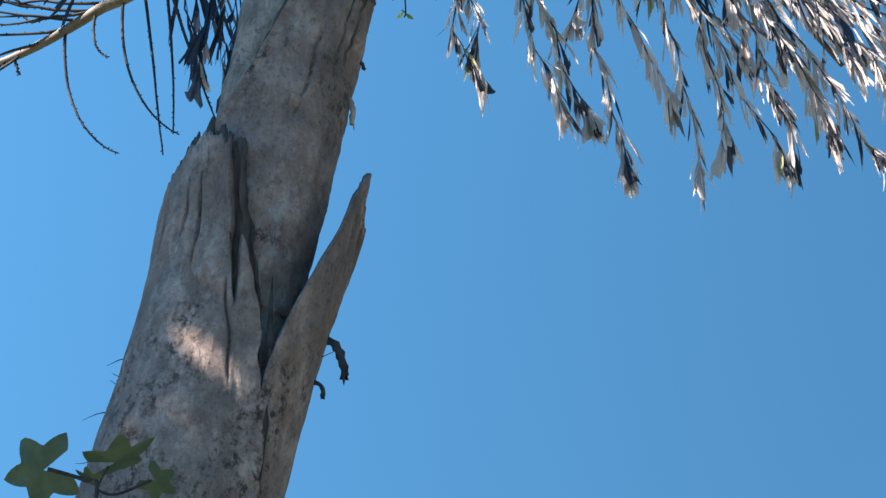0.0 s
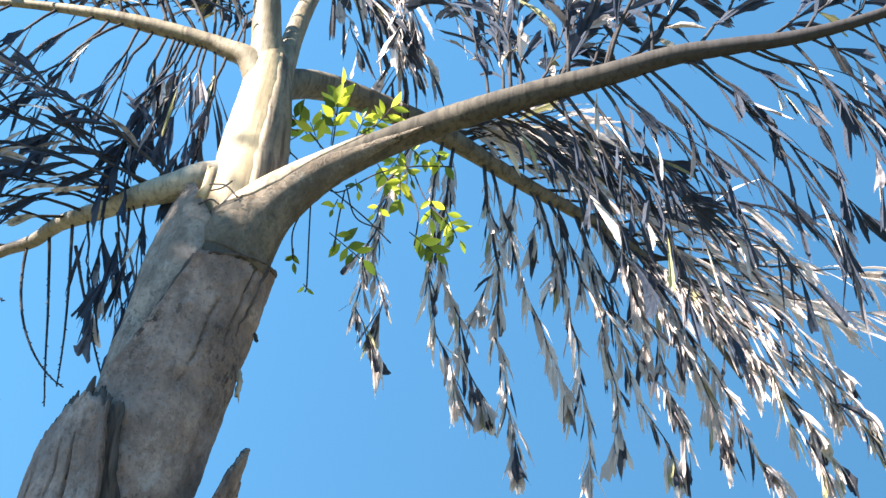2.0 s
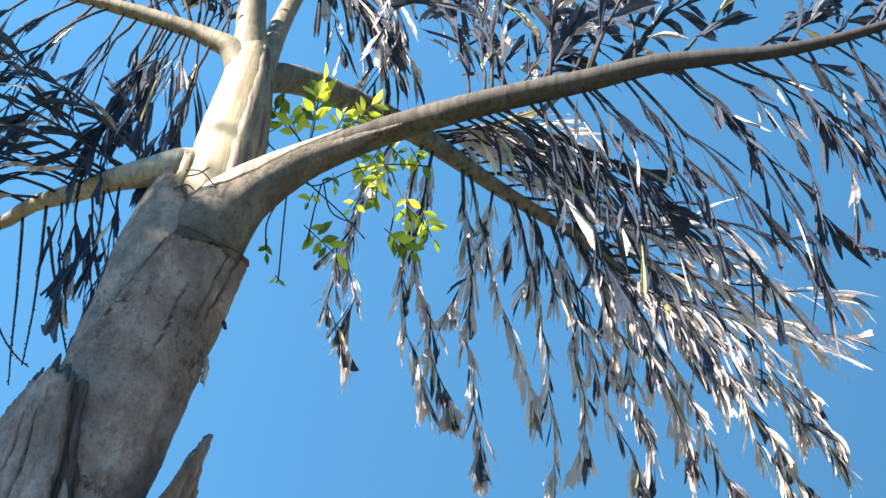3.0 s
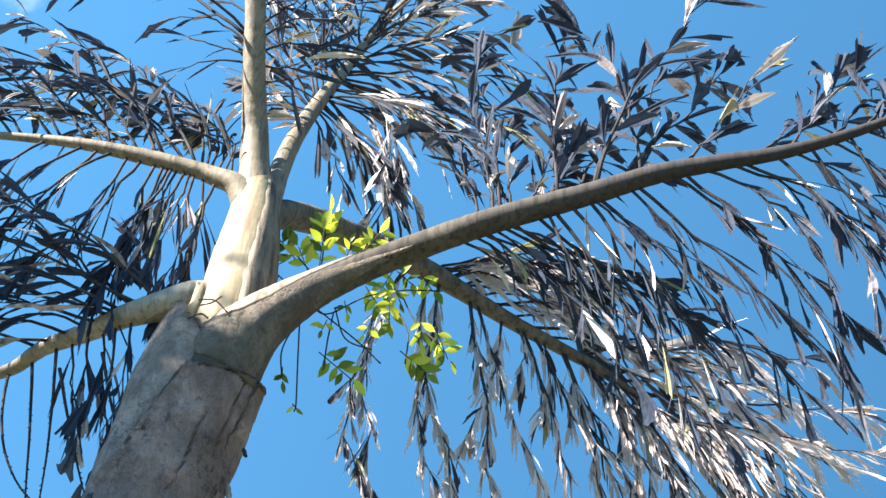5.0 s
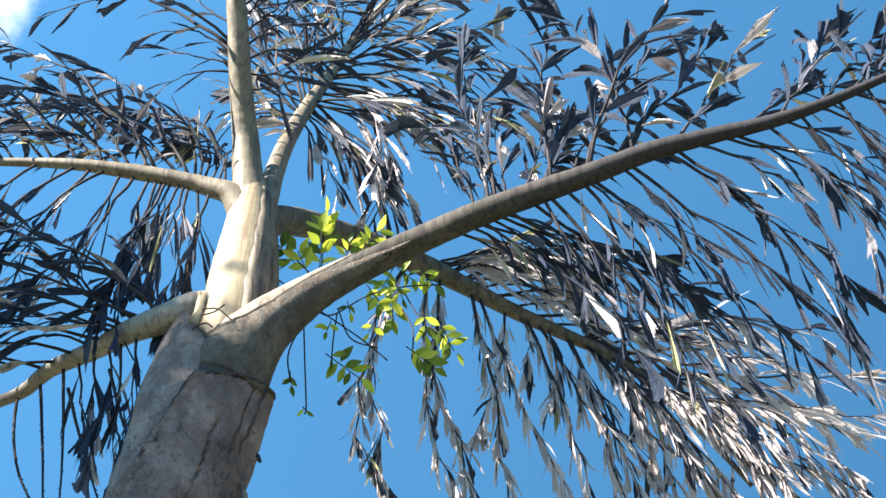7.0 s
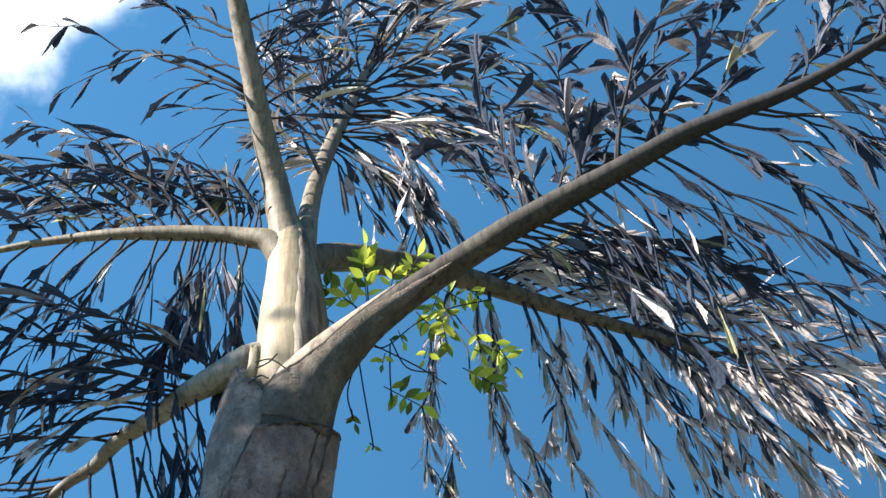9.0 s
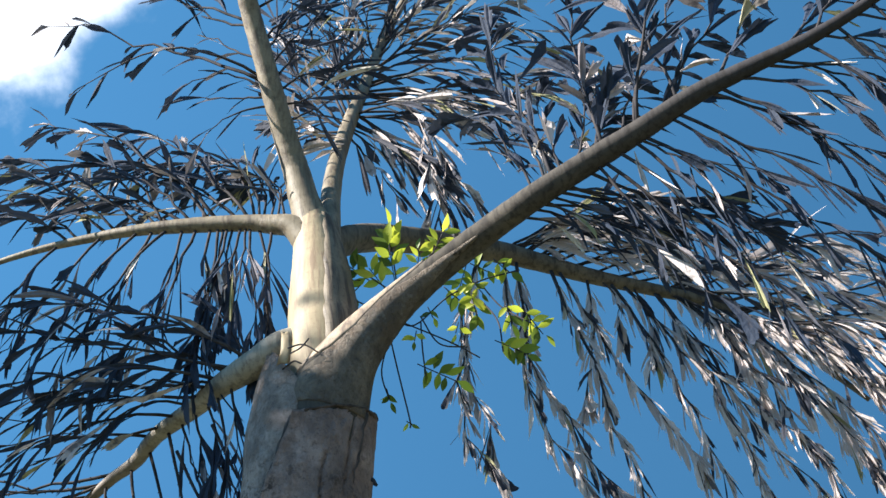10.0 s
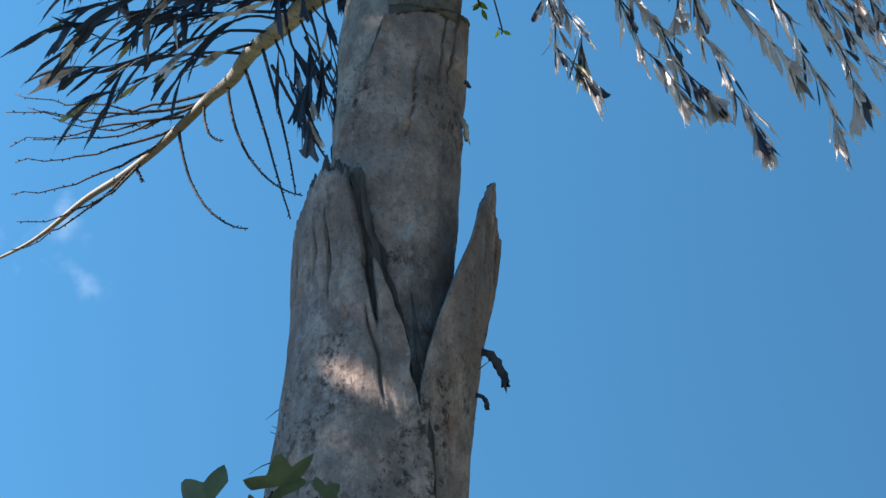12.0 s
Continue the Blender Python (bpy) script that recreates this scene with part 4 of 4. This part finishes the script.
for i in range(24):
    left = i % 3
    z = rng.uniform(2.45, 3.02 if left else 2.85)
    a = radians(rng.uniform(-100, -75) if left else rng.uniform(72, 98))
    r = 0.152 - 0.018 * max(0, z - 2.6) / 0.3 if left else 0.156 + 0.03 * max(0, z - 2.5) / 0.4
    d = Vector((math.sin(a), -math.cos(a), 0))
    p = Vector((axis_x(z), AXIS_Y, z)) + d * (r - 0.012)
    tip = d + Vector((rng.gauss(0, 0.3), rng.gauss(0, 0.3), rng.uniform(-0.7, 0.7)))
    pts = bent(p, tip, rng.choice((0.014, 0.018, 0.022, 0.028, 0.05)), rng.uniform(-0.8, 0.8), 4, 0.14)
    part("bristle", *tube([(*q, 0.0012 - 0.0002 * n) for n, q in enumerate(pts)], 4), RIB, palm)

# ---- creeper with fresh leaves ----
creeper = thing("creeper", (0.06, 2.46, 3.40), "slender creeper with fresh yellow-green leaves in the crown", "climbing plant")


def fresh_leaf(p, d, face, length, owner, material, name="leaf"):
    """A pointed oval leaf with a folded midrib and a drooping tip, on a short stalk."""
    d = d.normalized()
    s = d.cross(face).normalized()
    up = s.cross(d)
    prof = ((0.0, 0.03), (0.12, 0.35), (0.3, 0.85), (0.5, 1.0), (0.7, 0.78), (0.88, 0.35), (1.0, 0.02))
    verts, faces, half = [], [], length * rng.uniform(0.18, 0.25)
    for t, w in prof:
        q = d * length * t - up * length * 0.18 * t * t
        verts += [q - s * half * w + up * half * w * 0.35, q, q + s * half * w + up * half * w * 0.35]
    for i in range(len(prof) - 1):
        for j in (0, 1):
            a = i * 3 + j
            faces.append((a, a + 1, a + 4, a + 3))
    ob = new(name, mesh_of(name, verts, faces, material))
    ob.parent = owner
    ob.matrix_parent_inverse = Matrix.Translation(-owner.location)
    ob.location = p
    return ob


STEMS = [[(0.057, 2.46, 3.741), (0.133, 2.46, 3.680), (0.175, 2.46, 3.656), (0.246, 2.46, 3.720), (0.315, 2.46, 3.755), (0.397, 2.46, 3.775)],
         [(0.144, 2.46, 3.679), (0.150, 2.46, 3.768), (0.149, 2.46, 3.861), (0.149, 2.46, 3.890)],
         [(0.148, 2.46, 3.738), (0.120, 2.46, 3.769), (0.090, 2.46, 3.801), (0.059, 2.46, 3.817)],
         [(0.152, 2.46, 3.746), (0.194, 2.46, 3.797), (0.234, 2.46, 3.849)]]
STEMS += [[(0.125, 2.46, 3.622), (0.132, 2.46, 3.538), (0.143, 2.48, 3.444), (0.143, 2.50, 3.440)],
         [(0.187, 2.46, 3.663), (0.183, 2.46, 3.592), (0.182, 2.45, 3.521)],
         [(0.154, 2.46, 3.664), (0.238, 2.46, 3.604), (0.289, 2.46, 3.559)],
         [(0.315, 2.46, 3.747), (0.347, 2.45, 3.672), (0.393, 2.42, 3.599)],
         [(0.311, 2.46, 3.702), (0.333, 2.44, 3.629), (0.330, 2.42, 3.536)],
         [(0.131, 2.46, 3.651), (0.101, 2.46, 3.553), (0.108, 2.46, 3.482)],
         [(0.188, 2.46, 3.677), (0.216, 2.46, 3.604), (0.269, 2.46, 3.588)]]
for s in STEMS:
    part("stem", *tube([(*p, 0.0016) for p in spline(s, 6)], 5), RIB, creeper)

# sprays: base, leaves, leaf length; the first eight rise, the rest hang
SPRAYS = [((0.147, 2.47, 3.800), 4, 0.045), ((0.150, 2.47, 3.855), 4, 0.044), ((0.091, 2.47, 3.800), 5, 0.043), ((0.065, 2.47, 3.798), 3, 0.038), ((0.230, 2.46, 3.840), 5, 0.037), ((0.198, 2.46, 3.820), 3, 0.034), ((0.120, 2.47, 3.781), 3, 0.041), ((0.064, 2.48, 3.775), 2, 0.047)]
SPRAYS += [((0.288, 2.46, 3.786), 4, 0.038), ((0.312, 2.46, 3.796), 3, 0.036), ((0.251, 2.46, 3.735), 3, 0.040), ((0.293, 2.45, 3.702), 3, 0.040), ((0.356, 2.45, 3.790), 3, 0.036), ((0.355, 2.44, 3.662), 3, 0.037), ((0.388, 2.42, 3.622), 5, 0.039), ((0.330, 2.42, 3.556), 5, 0.040),
          ((0.181, 2.45, 3.541), 6, 0.040), ((0.108, 2.46, 3.494), 3, 0.027), ((0.144, 2.50, 3.450), 1, 0.023), ((0.173, 2.45, 3.622), 3, 0.024), ((0.207, 2.45, 3.678), 2, 0.029), ((0.302, 2.45, 3.741), 2, 0.031), ((0.255, 2.45, 3.633), 2, 0.026)]
TURNS = (1.5, 1.5, 2.3, 2.9, 0.9, 1.2, 2.0, -2.6)
for k, (at, count, size) in enumerate(SPRAYS):
    turn = TURNS[k] if k < 8 else rng.uniform(-2.1, -0.6)
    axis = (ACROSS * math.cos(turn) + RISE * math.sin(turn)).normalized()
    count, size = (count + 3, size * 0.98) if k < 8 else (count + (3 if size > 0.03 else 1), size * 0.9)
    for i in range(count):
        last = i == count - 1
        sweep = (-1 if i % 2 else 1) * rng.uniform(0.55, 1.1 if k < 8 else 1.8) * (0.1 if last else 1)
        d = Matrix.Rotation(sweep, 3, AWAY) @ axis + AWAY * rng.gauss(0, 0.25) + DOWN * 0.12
        p = Vector(at) + axis * size * (0.42 * (i // 2) + (0.15 if last else 0)) + gauss3(0.002)
        face = Vector((rng.gauss(0, 0.35), -0.7 + rng.gauss(0, 0.3), -0.55 + rng.gauss(0, 0.3)))
        fresh_leaf(p, d, face, size * rng.uniform(0.8, 1.15), creeper, GREEN)
    part("stem", *tube([(*(Vector(at) + axis * size * t), 0.0011) for t in (-0.4, 0.2, 0.42 * ((count - 1) // 2) + 0.15)], 4), RIB, creeper)

# ---- lobed climber low on the trunk ----
climber = thing("climber", (-0.33, 2.05, 0.0), "thin stemmed climber with lobed dull green leaves", "climbing plant")
part("stem", *tube([(*p, 0.003) for p in spline([(-0.33, 2.05, 0.0), (-0.36, 2.02, 0.8), (-0.31, 2.04, 1.7), (-0.298, 2.12, 2.2), (-0.291, 2.130, 2.358), (-0.309, 2.130, 2.370), (-0.338, 2.130, 2.378), (-0.360, 2.130, 2.383)], 8)], 6), RIB, climber)
part("stem", *tube([(*p, 0.002) for p in spline([(-0.291, 2.130, 2.357), (-0.265, 2.130, 2.352), (-0.219, 2.130, 2.375)], 6)], 6), RIB, climber)
part("stem", *tube([(*p, 0.0018) for p in spline([(-0.291, 2.130, 2.358), (-0.286, 2.130, 2.375), (-0.279, 2.130, 2.392)], 4)], 6), RIB, climber)


def lobed_leaf(p, d, face, length):
    """A five-lobed leaf in one sheet, dished along its ribs."""
    d = d.normalized()
    s = d.cross(face).normalized()
    up = s.cross(d)
    verts, faces = [Vector((0, 0, 0))], []
    lobes = (-2.2, -1.1, 0.0, 1.1, 2.2)
    for n in range(41):
        a = -2.6 + 5.2 * n / 40
        r = 0.50 + 0.50 * max(max(0.0, 1 - abs(a - b) / 0.60) ** 1.15 * (1.0 - 0.10 * abs(b)) for b in lobes)
        verts.append(d * math.cos(a) * r * length + s * math.sin(a) * r * length * 0.85 - up * (0.25 * r * r) * length)
    for n in range(1, 41):
        faces.append((0, n, n + 1))
    ob = new("leaf", mesh_of("leaf", verts, faces, DULL))
    ob.parent = climber
    ob.matrix_parent_inverse = Matrix.Translation(-climber.location)
    ob.location = p


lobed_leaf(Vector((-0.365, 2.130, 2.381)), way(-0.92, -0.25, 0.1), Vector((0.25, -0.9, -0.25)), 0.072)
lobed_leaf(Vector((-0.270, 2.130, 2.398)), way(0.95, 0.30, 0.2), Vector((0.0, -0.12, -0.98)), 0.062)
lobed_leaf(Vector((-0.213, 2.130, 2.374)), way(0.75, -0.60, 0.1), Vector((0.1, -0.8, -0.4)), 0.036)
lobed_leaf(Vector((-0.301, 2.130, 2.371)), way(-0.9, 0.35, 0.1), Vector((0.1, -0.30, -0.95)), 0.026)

# ---- unseen slender tree, inferred from the trunk's shade and added to cast it ----
foot = Vector((-2.95, 1.58, 0))
shade_tree = thing("unseen_shade_tree", foot, "unseen slender leafy tree added to shade the palm trunk", "tree")
part("trunk", *tube(spline([(*foot, 0.07), (-2.93, 1.62, 1.5, 0.06), (-2.97, 1.56, 3.2, 0.05), (-2.93, 1.60, 4.6, 0.035), (-2.95, 1.58, 5.7, 0.010)], 8), 12, 0.1), BARK, shade_tree)
limbs, clumps = [], []
GAPS = (((-0.185, 2.305, 2.660), 0.0075), ((-0.218, 2.308, 2.566), -0.002), ((-0.138, 2.36, 3.105), -0.010))


def in_gap(p):
    """Small holes in the crown that let spots of sun through to the trunk."""
    return any(((p - Vector(c)) - SUN_AT * (p - Vector(c)).dot(SUN_AT)).length < r + 0.026 for c, r in GAPS)


for i in range(26):
    z = 3.6 + 2.26 * i / 26
    a = i * 2.4
    d = Vector((math.cos(a), math.sin(a), 0.55))
    q = Vector((-2.95, 1.58, z))
    pts = bent(q, d, 0.42 - 0.1 * abs(z - 4.7), 0.1, 6, 0.08)
    limbs.append(tube([(*p, 0.012 * (1 - n / 7.5)) for n, p in enumerate(pts)], 6))
    for n in range(210):
        p = pts[1 + n % 6] + Vector((rng.gauss(0, 0.10), rng.gauss(0, 0.10), rng.gauss(0, 0.09)))
        d = Vector((rng.gauss(0, 1), rng.gauss(0, 1), rng.gauss(-0.3, 0.6))).normalized()
        if p.z > 5.90 or in_gap(p + d * 0.035):
            continue
        clumps.append(leaflet(p, d, Vector((rng.gauss(0, 0.5), rng.gauss(0, 0.5), 1)).normalized(), 0.07, 0.045, rng.gauss(0, 0.4)))
part("branchwork", *join(limbs), RIB, shade_tree, kind="stuff")
part("foliage", *join(clumps), DULL, shade_tree, "dense small green leaves", kind="stuff")
